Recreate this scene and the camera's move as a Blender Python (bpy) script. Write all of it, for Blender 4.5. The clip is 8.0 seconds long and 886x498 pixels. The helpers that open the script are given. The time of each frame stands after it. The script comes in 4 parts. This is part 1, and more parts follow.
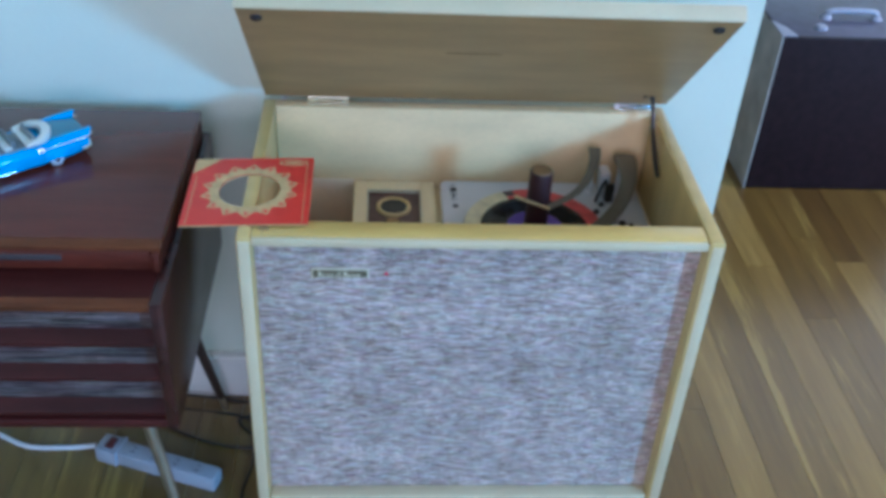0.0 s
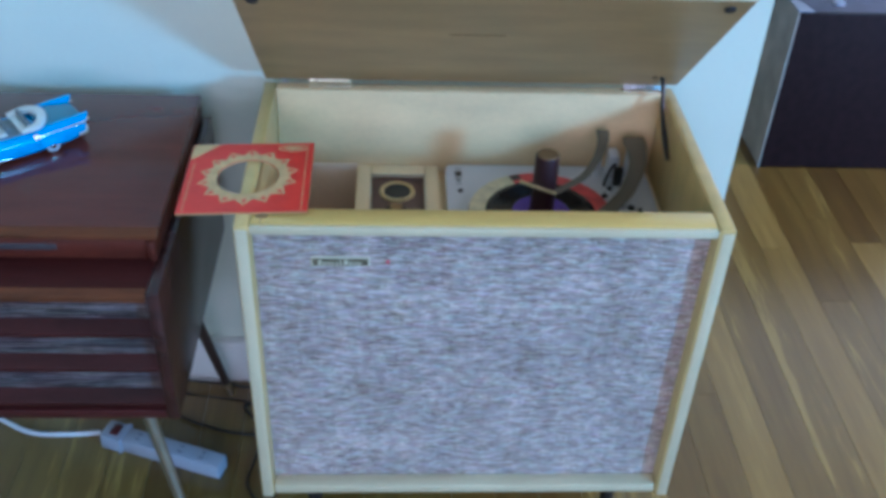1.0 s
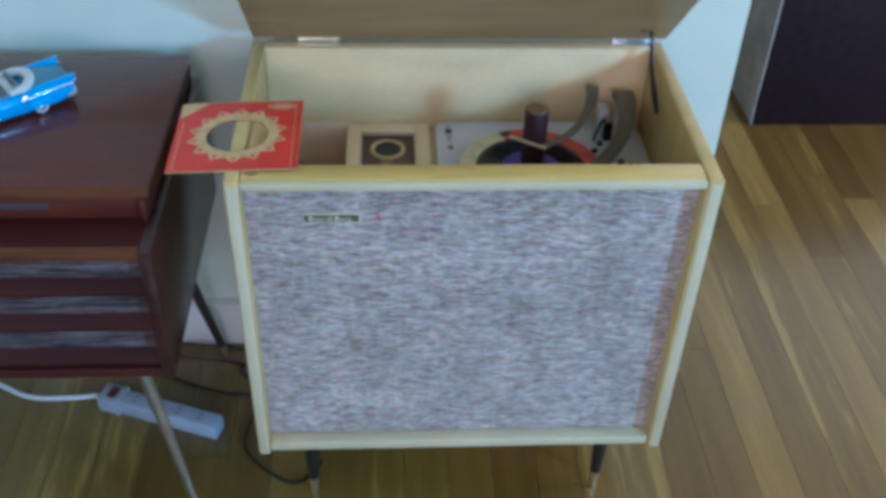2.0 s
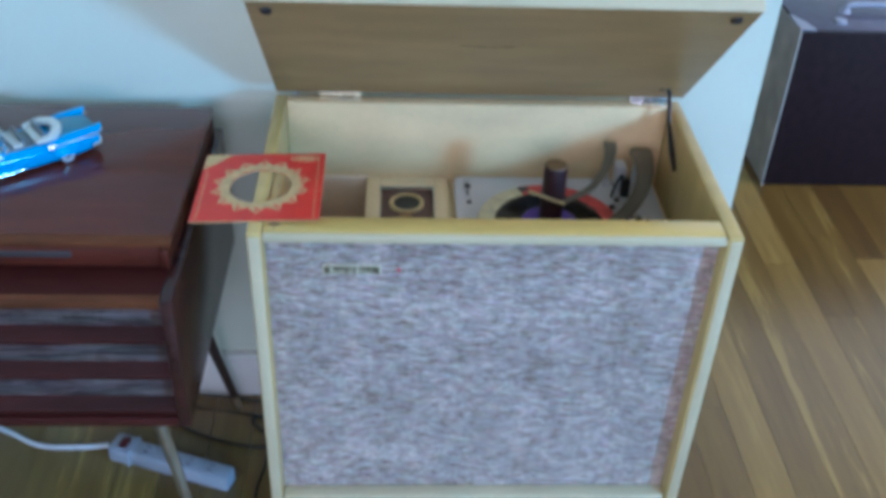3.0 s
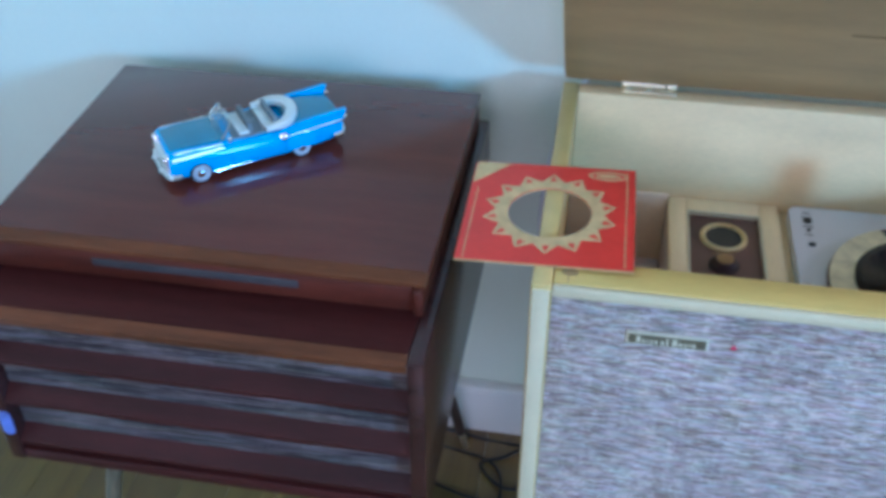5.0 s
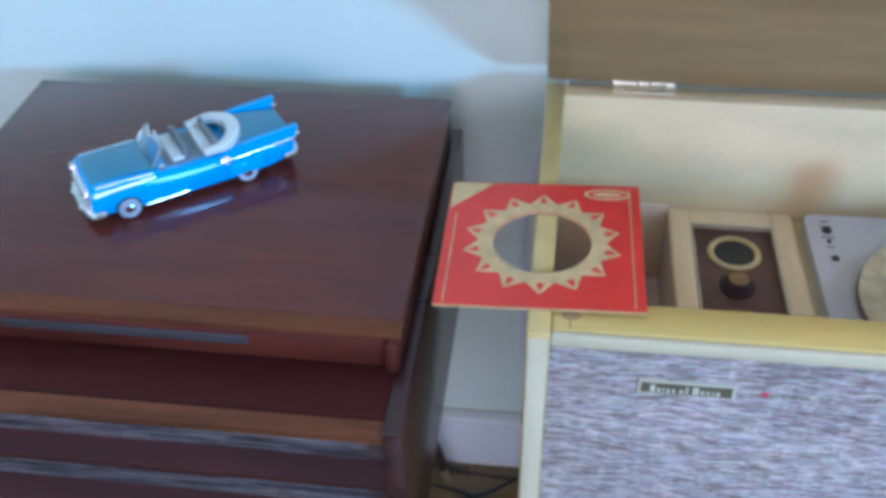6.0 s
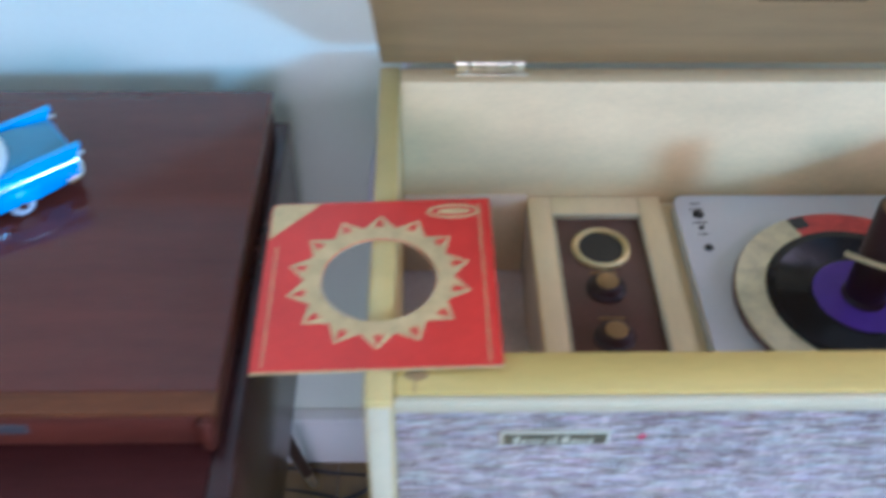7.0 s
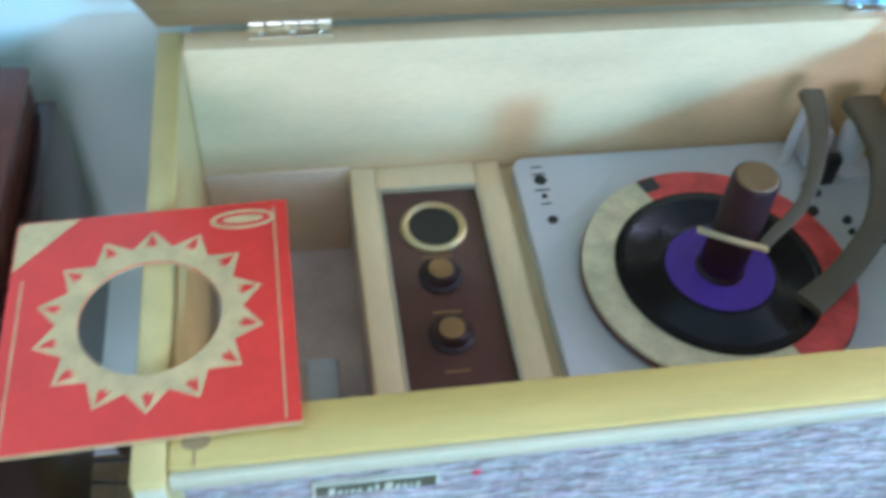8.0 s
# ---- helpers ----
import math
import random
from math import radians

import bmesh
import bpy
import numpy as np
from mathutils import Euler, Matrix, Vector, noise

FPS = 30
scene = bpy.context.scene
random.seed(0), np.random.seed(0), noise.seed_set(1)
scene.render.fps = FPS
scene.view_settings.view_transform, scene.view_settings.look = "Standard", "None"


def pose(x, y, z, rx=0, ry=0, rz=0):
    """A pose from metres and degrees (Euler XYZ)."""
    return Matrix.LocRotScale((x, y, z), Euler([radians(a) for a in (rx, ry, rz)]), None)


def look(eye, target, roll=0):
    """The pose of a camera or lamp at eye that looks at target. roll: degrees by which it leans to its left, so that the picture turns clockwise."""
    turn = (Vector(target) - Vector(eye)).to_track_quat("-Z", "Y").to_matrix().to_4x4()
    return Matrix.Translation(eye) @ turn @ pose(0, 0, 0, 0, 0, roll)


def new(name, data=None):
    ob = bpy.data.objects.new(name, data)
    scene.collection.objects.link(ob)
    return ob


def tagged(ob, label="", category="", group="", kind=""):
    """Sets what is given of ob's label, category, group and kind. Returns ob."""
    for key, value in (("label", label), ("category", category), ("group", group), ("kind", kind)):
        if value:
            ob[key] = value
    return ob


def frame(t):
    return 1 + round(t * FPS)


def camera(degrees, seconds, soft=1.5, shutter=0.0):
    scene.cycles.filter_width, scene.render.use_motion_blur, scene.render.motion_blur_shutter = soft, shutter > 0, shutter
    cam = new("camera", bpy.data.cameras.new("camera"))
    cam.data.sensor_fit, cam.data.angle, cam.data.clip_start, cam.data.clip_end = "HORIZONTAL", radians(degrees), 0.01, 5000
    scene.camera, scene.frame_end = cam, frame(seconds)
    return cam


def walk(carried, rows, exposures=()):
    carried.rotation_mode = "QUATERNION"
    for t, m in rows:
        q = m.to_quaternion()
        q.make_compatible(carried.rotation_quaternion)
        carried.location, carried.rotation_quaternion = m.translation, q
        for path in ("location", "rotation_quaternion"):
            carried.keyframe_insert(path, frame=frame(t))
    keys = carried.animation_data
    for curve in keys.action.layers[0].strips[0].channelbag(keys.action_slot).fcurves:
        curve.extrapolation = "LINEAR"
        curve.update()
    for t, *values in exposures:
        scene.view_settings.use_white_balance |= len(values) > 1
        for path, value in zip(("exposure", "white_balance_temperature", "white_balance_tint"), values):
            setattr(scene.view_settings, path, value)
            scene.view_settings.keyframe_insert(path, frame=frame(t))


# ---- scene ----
cam = camera(48.1, 8.0, soft=4.0, shutter=0.5)
PATH = [
    (0, (0.191, -1.1, 1.525), (0.324, 0.514, 0.352), 3.5),
    (0.5, (0.197, -1.073, 1.527), (0.338, 0.514, 0.319), 4.0),
    (1, (0.211, -1.065, 1.519), (0.313, 0.522, 0.306), 2.7),
    (1.5, (0.216, -1.077, 1.517), (0.332, 0.479, 0.266), 2.1),
    (1.7, (0.22, -1.085, 1.51), (0.335, 0.463, 0.248), 2.0),
    (2.8, (0.209, -1.074, 1.505), (0.296, 0.507, 0.283), 2.5),
    (3, (0.197, -1.089, 1.507), (0.297, 0.528, 0.335), 2.6),
    (3.2, (0.202, -1.063, 1.503), (0.182, 0.583, 0.368), 0.4),
    (3.5, (0.147, -1.042, 1.463), (0.147, 0.614, 0.342), 1.0),
    (3.7, (0.111, -0.997, 1.445), (0.061, 0.624, 0.275), 0.5),
    (4, (0.109, -0.958, 1.409), (-0.005, 0.656, 0.233), 1.2),
    (4.2, (0.094, -0.883, 1.408), (-0.191, 0.717, 0.242), -0.6),
    (4.5, (0.094, -0.847, 1.407), (-0.228, 0.754, 0.253), -0.2),
    (4.7, (0.08, -0.807, 1.387), (-0.23, 0.771, 0.199), -0.2),
    (5.8, (-0.012, -0.587, 1.314), (-0.225, 0.938, 0.037), -1.2),
    (6, (0.013, -0.579, 1.295), (-0.196, 0.96, 0.034), -1.2),
    (6.2, (-0.024, -0.527, 1.277), (0.001, 0.995, -0.020), 1.7),
    (6.5, (-0.021, -0.504, 1.277), (0.046, 0.986, -0.056), 2.6),
    (7, (0.041, -0.411, 1.276), (0.081, 1.033, -0.107), 0.9),
    (7.2, (0.092, -0.376, 1.273), (0.105, 1.050, -0.120), 0.0),
    (7.5, (0.085, -0.368, 1.256), (0.199, 1.045, -0.155), 2.3),
    (7.8, (0.103, -0.31, 1.249), (0.305, 1.001, -0.248), 3.9),
    (8, (0.106, -0.273, 1.243), (0.378, 1.006, -0.27), 4.8),
]
walk(cam, [(t, look(eye, target, roll)) for t, eye, target, roll in PATH],
     [(0, -0.09, 5150, 9), (1.0, -0.15, 5000, 9), (1.5, -0.24, 5480, 8), (3.0, -0.09, 5250, 9), (4.5, 0.03, 5050, 9), (5.8, 0.17, 5250, 15), (6.5, 0.26, 5380, 18), (7.5, 0.36, 5250, 13), (8, 0.56, 4900, 0)])

# ---- world, window light, added fill, exposure ----
world = bpy.data.worlds.new("world")
scene.world = world
world.use_nodes = True
wn = world.node_tree
sky = wn.nodes.new("ShaderNodeTexSky")
sky.sky_type = 'NISHITA'
sky.sun_disc = False
sky.sun_elevation, sky.sun_rotation = radians(38), radians(200)
wn.links.new(sky.outputs[0], wn.nodes["Background"].inputs[0])
wn.nodes["Background"].inputs[1].default_value = 0.1


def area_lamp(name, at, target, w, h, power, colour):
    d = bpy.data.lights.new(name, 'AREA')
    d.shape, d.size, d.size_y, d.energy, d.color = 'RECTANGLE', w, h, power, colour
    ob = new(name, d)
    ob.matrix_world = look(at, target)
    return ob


# small window's daylight throws the shadows; wide and south lamps are added, unseen fills
area_lamp("east_window_daylight", (4.36, -4.26, 2.37), (0.3, 0.3, 0.7), 0.76, 0.70, 355, (0.20, 0.52, 0.84))
area_lamp("wide_fill_lamp", (4.34, 0.20, 2.05), (0.0, 0.20, 1.75), 2.2, 1.1, 100, (0.95, 0.80, 0.94))
area_lamp("south_fill_lamp", (0.2, -4.93, 2.1), (0.2, 0.0, 1.6), 2.0, 1.0, 78, (0.94, 0.80, 0.94))
area_lamp("north_window_daylight", (2.65, 2.53, 1.95), (2.2, 0.0, 1.2), 1.4, 1.2, 5, (0.90, 0.92, 0.95))


# ---- materials ----
def mat(name, base, rough=0.5, metal=0.0, spread=0.12, scale=30.0, stretch=(1, 1, 1), bump=0.1, fine=220.0, coat=0.0, rand=0.0, spec=0.5):
    """A surface with colour variation at two scales and fine relief."""
    m = bpy.data.materials.new(name)
    m.use_nodes = True
    nt = m.node_tree
    b = nt.nodes["Principled BSDF"]
    b.inputs["Roughness"].default_value, b.inputs["Metallic"].default_value = rough, metal
    b.inputs["Coat Weight"].default_value = coat
    b.inputs["Coat Roughness"].default_value = 0.12
    b.inputs["Specular IOR Level"].default_value = spec
    tc = nt.nodes.new("ShaderNodeTexCoord")
    mp = nt.nodes.new("ShaderNodeMapping")
    mp.inputs["Scale"].default_value = stretch
    nt.links.new(tc.outputs["Object"], mp.inputs[0])
    vec = mp.outputs[0]
    info = nt.nodes.new("ShaderNodeObjectInfo")
    if rand:
        add = nt.nodes.new("ShaderNodeVectorMath")
        add.operation = 'MULTIPLY_ADD'
        comb = nt.nodes.new("ShaderNodeCombineXYZ")
        for i in range(3):
            nt.links.new(info.outputs["Random"], comb.inputs[i])
        nt.links.new(comb.outputs[0], add.inputs[0])
        add.inputs[1].default_value = (7.3, 5.1, 9.7)
        nt.links.new(vec, add.inputs[2])
        vec = add.outputs[0]
    n1 = nt.nodes.new("ShaderNodeTexNoise")
    n1.inputs["Scale"].default_value, n1.inputs["Detail"].default_value = scale, 5
    n2 = nt.nodes.new("ShaderNodeTexNoise")
    n2.inputs["Scale"].default_value, n2.inputs["Detail"].default_value = fine, 3
    for n in (n1, n2):
        nt.links.new(vec, n.inputs["Vector"])
    mix = nt.nodes.new("ShaderNodeMath")
    mix.operation = 'MULTIPLY_ADD'
    nt.links.new(n2.outputs[0], mix.inputs[0])
    mix.inputs[1].default_value = 0.4
    nt.links.new(n1.outputs[0], mix.inputs[2])
    value = mix.outputs[0]
    if rand:
        r = nt.nodes.new("ShaderNodeMath")
        r.operation = 'MULTIPLY_ADD'
        nt.links.new(info.outputs["Random"], r.inputs[0])
        r.inputs[1].default_value = rand
        nt.links.new(value, r.inputs[2])
        off = nt.nodes.new("ShaderNodeMath")
        off.operation = 'SUBTRACT'
        nt.links.new(r.outputs[0], off.inputs[0])
        off.inputs[1].default_value = rand / 2
        value = off.outputs[0]
    ramp = nt.nodes.new("ShaderNodeValToRGB")
    ramp.color_ramp.elements[0].position, ramp.color_ramp.elements[1].position = 0.38, 1.02
    lo = [c * (1 - spread * 1.6) for c in base]
    hi = [min(1, c * (1 + spread)) for c in base]
    ramp.color_ramp.elements[0].color, ramp.color_ramp.elements[1].color = (*lo, 1), (*hi, 1)
    nt.links.new(value, ramp.inputs[0])
    nt.links.new(ramp.outputs[0], b.inputs["Base Color"])
    if bump:
        bp = nt.nodes.new("ShaderNodeBump")
        bp.inputs["Strength"].default_value, bp.inputs["Distance"].default_value = bump, 0.002
        nt.links.new(mix.outputs[0], bp.inputs["Height"])
        nt.links.new(bp.outputs[0], b.inputs["Normal"])
    return m


def stops(m, pairs):
    """Replace the colour steps of a mat() material."""
    ramp = [n for n in m.node_tree.nodes if n.type == 'VALTORGB'][0].color_ramp
    while len(ramp.elements) > 1:
        ramp.elements.remove(ramp.elements[-1])
    ramp.elements[0].position, ramp.elements[0].color = pairs[0][0], (*pairs[0][1], 1)
    for p, c in pairs[1:]:
        ramp.elements.new(p).color = (*c, 1)
    return m


M_WALL = mat("white_wall_paint", (0.63, 0.685, 0.575), 0.75, spread=0.03, scale=3, bump=0.12, fine=160)
M_TRIM = mat("white_trim_paint", (0.74, 0.74, 0.70), 0.45, spread=0.05, scale=6, bump=0.05)
# dark olive for the unseen walls, chosen to cut bounced light
M_DIM = mat("bounce_cutting_olive", (0.26, 0.24, 0.18), 0.8, spread=0.05, scale=3, bump=0.1)
M_CEIL = mat("ceiling_paint", (0.82, 0.79, 0.76), 0.9, spread=0.02, scale=4)
M_PLANK = stops(mat("oak_floor_plank", (0.4, 0.25, 0.1), 0.30, spread=0.3, scale=4, stretch=(7, 0.5, 7), fine=26, bump=0.03, rand=0.42, coat=0.6),
                [(0.30, (0.098, 0.051, 0.009)), (0.60, (0.140, 0.079, 0.014)), (0.90, (0.185, 0.112, 0.021)), (1.12, (0.30, 0.20, 0.045))])
M_PLANKPALE = stops(mat("pale_oak_floor_plank", (0.4, 0.25, 0.1), 0.30, spread=0.3, scale=4, stretch=(7, 0.5, 7), fine=26, bump=0.03, rand=0.3, coat=0.6),
                    [(0.30, (0.175, 0.102, 0.019)), (0.70, (0.245, 0.152, 0.032)), (1.12, (0.36, 0.24, 0.062))])
for _m in (M_PLANK, M_PLANKPALE):
    _m.node_tree.nodes["Principled BSDF"].inputs["Coat Roughness"].default_value = 0.28
M_PLANKFAR = M_PLANK.copy()
_isle = M_PLANKFAR.node_tree.nodes.new("ShaderNodeNewGeometry")
for _l in list(M_PLANKFAR.node_tree.links):
    if _l.from_node.type == 'OBJECT_INFO':
        M_PLANKFAR.node_tree.links.new(_isle.outputs["Random Per Island"], _l.to_socket)
M_GAP = mat("floor_gap", (0.10, 0.055, 0.022), 0.8)
M_BLOND = mat("blond_lacquered_wood", (0.66, 0.46, 0.13), 0.30, spread=0.12, scale=5, stretch=(1, 6, 6), fine=70, bump=0.05, coat=0.3)
M_BLONDV = mat("blond_lacquered_wood_upright", (0.60, 0.43, 0.15), 0.30, spread=0.12, scale=5, stretch=(6, 6, 1), fine=70, bump=0.05, coat=0.3)
M_EDGE = mat("pale_edge_lacquer", (0.60, 0.51, 0.32), 0.30, spread=0.08, scale=9, bump=0.05, coat=0.3)
M_INNER = mat("cream_inner_panel", (0.775, 0.562, 0.295), 0.5, spread=0.10, scale=4, stretch=(2, 1, 5), fine=60, bump=0.05)
M_CTL = mat("cream_lacquered_panel", (0.85, 0.685, 0.40), 0.42, spread=0.10, scale=5, stretch=(5, 1, 5), fine=60, bump=0.05)
M_LIDIN = mat("tan_lid_lining", (0.37, 0.235, 0.098), 0.38, spread=0.14, scale=4, stretch=(1.5, 6, 6), fine=60, bump=0.05)
M_DARKWOOD = mat("dark_walnut", (0.040, 0.013, 0.011), 0.26, spread=0.3, scale=5, stretch=(1, 7, 7), fine=50, bump=0.015, coat=0.12, spec=0.4)
M_TOP = mat("polished_walnut_top", (0.102, 0.025, 0.016), 0.07, spread=0.16, scale=5, stretch=(1, 7, 7), fine=50, bump=0.002, spec=0.42)
M_REDWOOD = mat("reddish_walnut_edge", (0.048, 0.0095, 0.008), 0.42, spread=0.35, scale=5, stretch=(1, 7, 7), fine=50, bump=0.05, spec=0.25)
# the orange holds the light that the front bevels catch
M_ORANGE = mat("lit_orange_edge", (0.120, 0.038, 0.013), 0.40, spread=0.35, scale=6, stretch=(1, 7, 7), fine=50, bump=0.05, spec=0.25)
M_BRICK = mat("brick_red_walnut", (0.092, 0.019, 0.010), 0.45, spread=0.35, scale=5, stretch=(1, 7, 7), fine=50, bump=0.03, spec=0.25)
# ledge colour takes in the shade that the hood throws
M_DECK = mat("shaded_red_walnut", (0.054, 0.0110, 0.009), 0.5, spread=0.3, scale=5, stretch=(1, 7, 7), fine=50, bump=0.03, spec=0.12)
M_BRASS = mat("aged_brass", (0.85, 0.76, 0.56), 0.42, 1.0, spread=0.2, scale=20)
M_CHROME = mat("chrome", (0.80, 0.80, 0.80), 0.12, 1.0, spread=0.05, scale=20, bump=0.02)
M_BLACK = mat("black_paint", (0.015, 0.014, 0.014), 0.35, spread=0.3, scale=25)
M_RUBBER = mat("black_rubber", (0.02, 0.018, 0.018), 0.6, spread=0.3, scale=25)
M_CORDW = mat("white_cord", (0.66, 0.67, 0.70), 0.45, spread=0.05)
M_STRIP = mat("grey_white_plastic", (0.33, 0.35, 0.40), 0.35, spread=0.05, scale=12, bump=0.03)
M_REDSW = mat("red_switch", (0.085, 0.012, 0.012), 0.3, spread=0.15)
M_PLATE = mat("grey_white_enamel", (0.62, 0.62, 0.62), 0.3, spread=0.05, scale=9, bump=0.04)
M_BROWN = mat("brown_control_plate", (0.112, 0.050, 0.040), 0.35, spread=0.25, scale=12, bump=0.04)
M_KNOB = mat("gold_knob_cap", (0.34, 0.21, 0.09), 0.4, 0.4, spread=0.15)
M_IVORY = mat("ivory_ring", (0.70, 0.56, 0.28), 0.28, 0.55, spread=0.1)
M_MATRED = mat("red_rubber_mat", (0.66, 0.080, 0.068), 0.55, spread=0.28, scale=50, bump=0.2)
M_MATCREAM = mat("cream_rubber_mat", (0.70, 0.63, 0.39), 0.55, spread=0.2, scale=50, bump=0.2)
M_VINYL = mat("black_vinyl", (0.012, 0.011, 0.013), 0.2, spread=0.2, scale=60, bump=0.02, spec=0.3)
M_LABEL = mat("purple_record_label", (0.10, 0.04, 0.36), 0.55, spread=0.12, scale=60)
M_MAROON = mat("maroon_plastic", (0.022, 0.004, 0.007), 0.42, spread=0.25, scale=30, bump=0.03)
M_TANCAP = mat("tan_cap", (0.17, 0.10, 0.036), 0.5, spread=0.2)
M_TAUPE = mat("taupe_plastic", (0.115, 0.094, 0.058), 0.4, spread=0.15, scale=20, bump=0.05)
M_SLEEVE = mat("red_sleeve_paper", (0.70, 0.042, 0.026), 0.42, spread=0.12, scale=18, bump=0.08)
M_SLEEVETAN = mat("tan_sleeve_print", (0.62, 0.43, 0.19), 0.5, spread=0.18, scale=60, bump=0.08)
M_CARBLUE = mat("blue_toy_car_paint", (0.010, 0.35, 0.74), 0.14, spread=0.08, scale=20, bump=0.0, coat=0.8)
M_CARTEAL = mat("teal_toy_car_deck", (0.03, 0.20, 0.30), 0.22, spread=0.1, scale=20, bump=0.0, coat=0.5)
M_CARWHITE = mat("cream_toy_car_vinyl", (0.62, 0.66, 0.62), 0.4, spread=0.1, scale=30)
M_TYRE = mat("grey_white_toy_tyre", (0.36, 0.42, 0.47), 0.3, spread=0.2, scale=40)
M_CARGREY = mat("grey_toy_seat", (0.16, 0.20, 0.22), 0.5, spread=0.2, scale=30)
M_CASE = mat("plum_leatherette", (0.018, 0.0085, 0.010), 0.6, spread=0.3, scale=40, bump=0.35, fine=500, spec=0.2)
# blue in this base colour stands for window sheen on the case top
M_CASETOP = mat("dark_case_top_with_sheen", (0.060, 0.055, 0.095), 0.35, spread=0.3, scale=30, bump=0.1, fine=400, spec=0.8, coat=0.3)
# pale grey carries the light on the case's left side
M_CASESIDE = mat("lit_grey_leatherette", (0.40, 0.40, 0.36), 0.55, spread=0.25, scale=14, bump=0.3, fine=500)
M_SLIVER = mat("dull_metal_strip", (0.055, 0.045, 0.045), 0.55, 0.1, spread=0.3, scale=14, stretch=(1, 8, 8))
M_WELL = mat("grey_well_lining", (0.68, 0.60, 0.61), 0.6, spread=0.2, scale=12)
# grey stands for the shade on the cream control panel's side
M_SHADE = mat("shaded_panel_side", (0.50, 0.43, 0.42), 0.5, spread=0.15, scale=10)
M_DOT = mat("red_pilot_jewel", (0.62, 0.06, 0.11), 0.2, spread=0.05)
M_BADGE = mat("badge_gold", (0.62, 0.57, 0.40), 0.4, 0.1, spread=0.1)
M_BADGEIN = mat("badge_olive", (0.12, 0.10, 0.055), 0.4, spread=0.2)
M_MILK = mat("milky_plastic", (0.50, 0.55, 0.66), 0.25, spread=0.1, scale=20)
# blue colour of the window-light spot on the radio's side panel
M_PATCH = mat("blue_window_light", (0.13, 0.18, 0.50), 0.3, spread=0.35, scale=60)
# lighter cream that puts missing light into the well's back
M_WELLBACK = mat("brightened_well_back", (0.79, 0.615, 0.42), 0.55, spread=0.1, scale=6)
M_SILVER = mat("silver_trim_paint", (0.90, 0.92, 0.92), 0.26, 0.8, spread=0.06, scale=20, coat=0.5)
M_PRINT = mat("black_print", (0.03, 0.03, 0.03), 0.5, spread=0.2)


def cloth(name, dark, mid, light, sx, sz):
    """Speaker cloth: slubs along x with fine threads and slow stains."""
    m = mat(name, mid, 0.85, spread=0.3, scale=1.0, stretch=(sx, sx, sz), bump=0.5, fine=3.2, spec=0.2)
    nt = m.node_tree
    noises = [n for n in nt.nodes if n.type == 'TEX_NOISE']
    noises[0].inputs["Detail"].default_value = 4
    [n for n in nt.nodes if n.type == 'MATH'][0].inputs[1].default_value = 0.75
    stops(m, [(0.68, dark), (0.83, mid), (0.93, [(a + b) / 2 for a, b in zip(mid, light)]), (1.06, light)])
    ramp = [n for n in nt.nodes if n.type == 'VALTORGB'][0]
    big = nt.nodes.new("ShaderNodeTexNoise")
    big.inputs["Scale"].default_value, big.inputs["Detail"].default_value = 9, 3
    tc = [n for n in nt.nodes if n.type == 'TEX_COORD'][0]
    nt.links.new(tc.outputs["Object"], big.inputs["Vector"])
    rng = nt.nodes.new("ShaderNodeMapRange")
    rng.inputs["From Min"].default_value, rng.inputs["From Max"].default_value = 0.3, 0.7
    rng.inputs["To Min"].default_value, rng.inputs["To Max"].default_value = 0.78, 1.12
    nt.links.new(big.outputs[0], rng.inputs[0])
    mul = nt.nodes.new("ShaderNodeMix")
    mul.data_type, mul.blend_type = 'RGBA', 'MULTIPLY'
    mul.inputs["Factor"].default_value = 1.0
    nt.links.new(ramp.outputs[0], mul.inputs[6])
    nt.links.new(rng.outputs[0], mul.inputs[7])
    # upright warp threads
    warp_map = nt.nodes.new("ShaderNodeMapping")
    warp_map.inputs["Scale"].default_value = (190, 190, 16)
    nt.links.new(tc.outputs["Object"], warp_map.inputs[0])
    warp = nt.nodes.new("ShaderNodeTexNoise")
    warp.inputs["Scale"].default_value, warp.inputs["Detail"].default_value = 1.0, 3
    nt.links.new(warp_map.outputs[0], warp.inputs["Vector"])
    wrng = nt.nodes.new("ShaderNodeMapRange")
    wrng.inputs["From Min"].default_value, wrng.inputs["From Max"].default_value = 0.3, 0.7
    wrng.inputs["To Min"].default_value, wrng.inputs["To Max"].default_value = 0.91, 1.08
    nt.links.new(warp.outputs[0], wrng.inputs[0])
    shade = nt.nodes.new("ShaderNodeMath")
    shade.operation = 'MULTIPLY'
    nt.links.new(rng.outputs[0], shade.inputs[0])
    nt.links.new(wrng.outputs[0], shade.inputs[1])
    nt.links.new(shade.outputs[0], mul.inputs[7])
    # threads of several dyes
    hue = nt.nodes.new("ShaderNodeTexNoise")
    hue.inputs["Scale"].default_value, hue.inputs["Detail"].default_value = 0.7, 2
    nt.links.new([n for n in nt.nodes if n.type == 'MAPPING'][0].outputs[0], hue.inputs["Vector"])
    dye = nt.nodes.new("ShaderNodeVectorMath")
    dye.operation = 'MULTIPLY_ADD'
    nt.links.new(hue.outputs["Color"], dye.inputs[0])
    dye.inputs[1].default_value, dye.inputs[2].default_value = (0.80, 0.55, 0.60), (0.60, 0.725, 0.70)
    tint = nt.nodes.new("ShaderNodeMix")
    tint.data_type, tint.blend_type = 'RGBA', 'MULTIPLY'
    tint.inputs["Factor"].default_value = 1.0
    nt.links.new(mul.outputs[2], tint.inputs[6])
    nt.links.new(dye.outputs[0], tint.inputs[7])
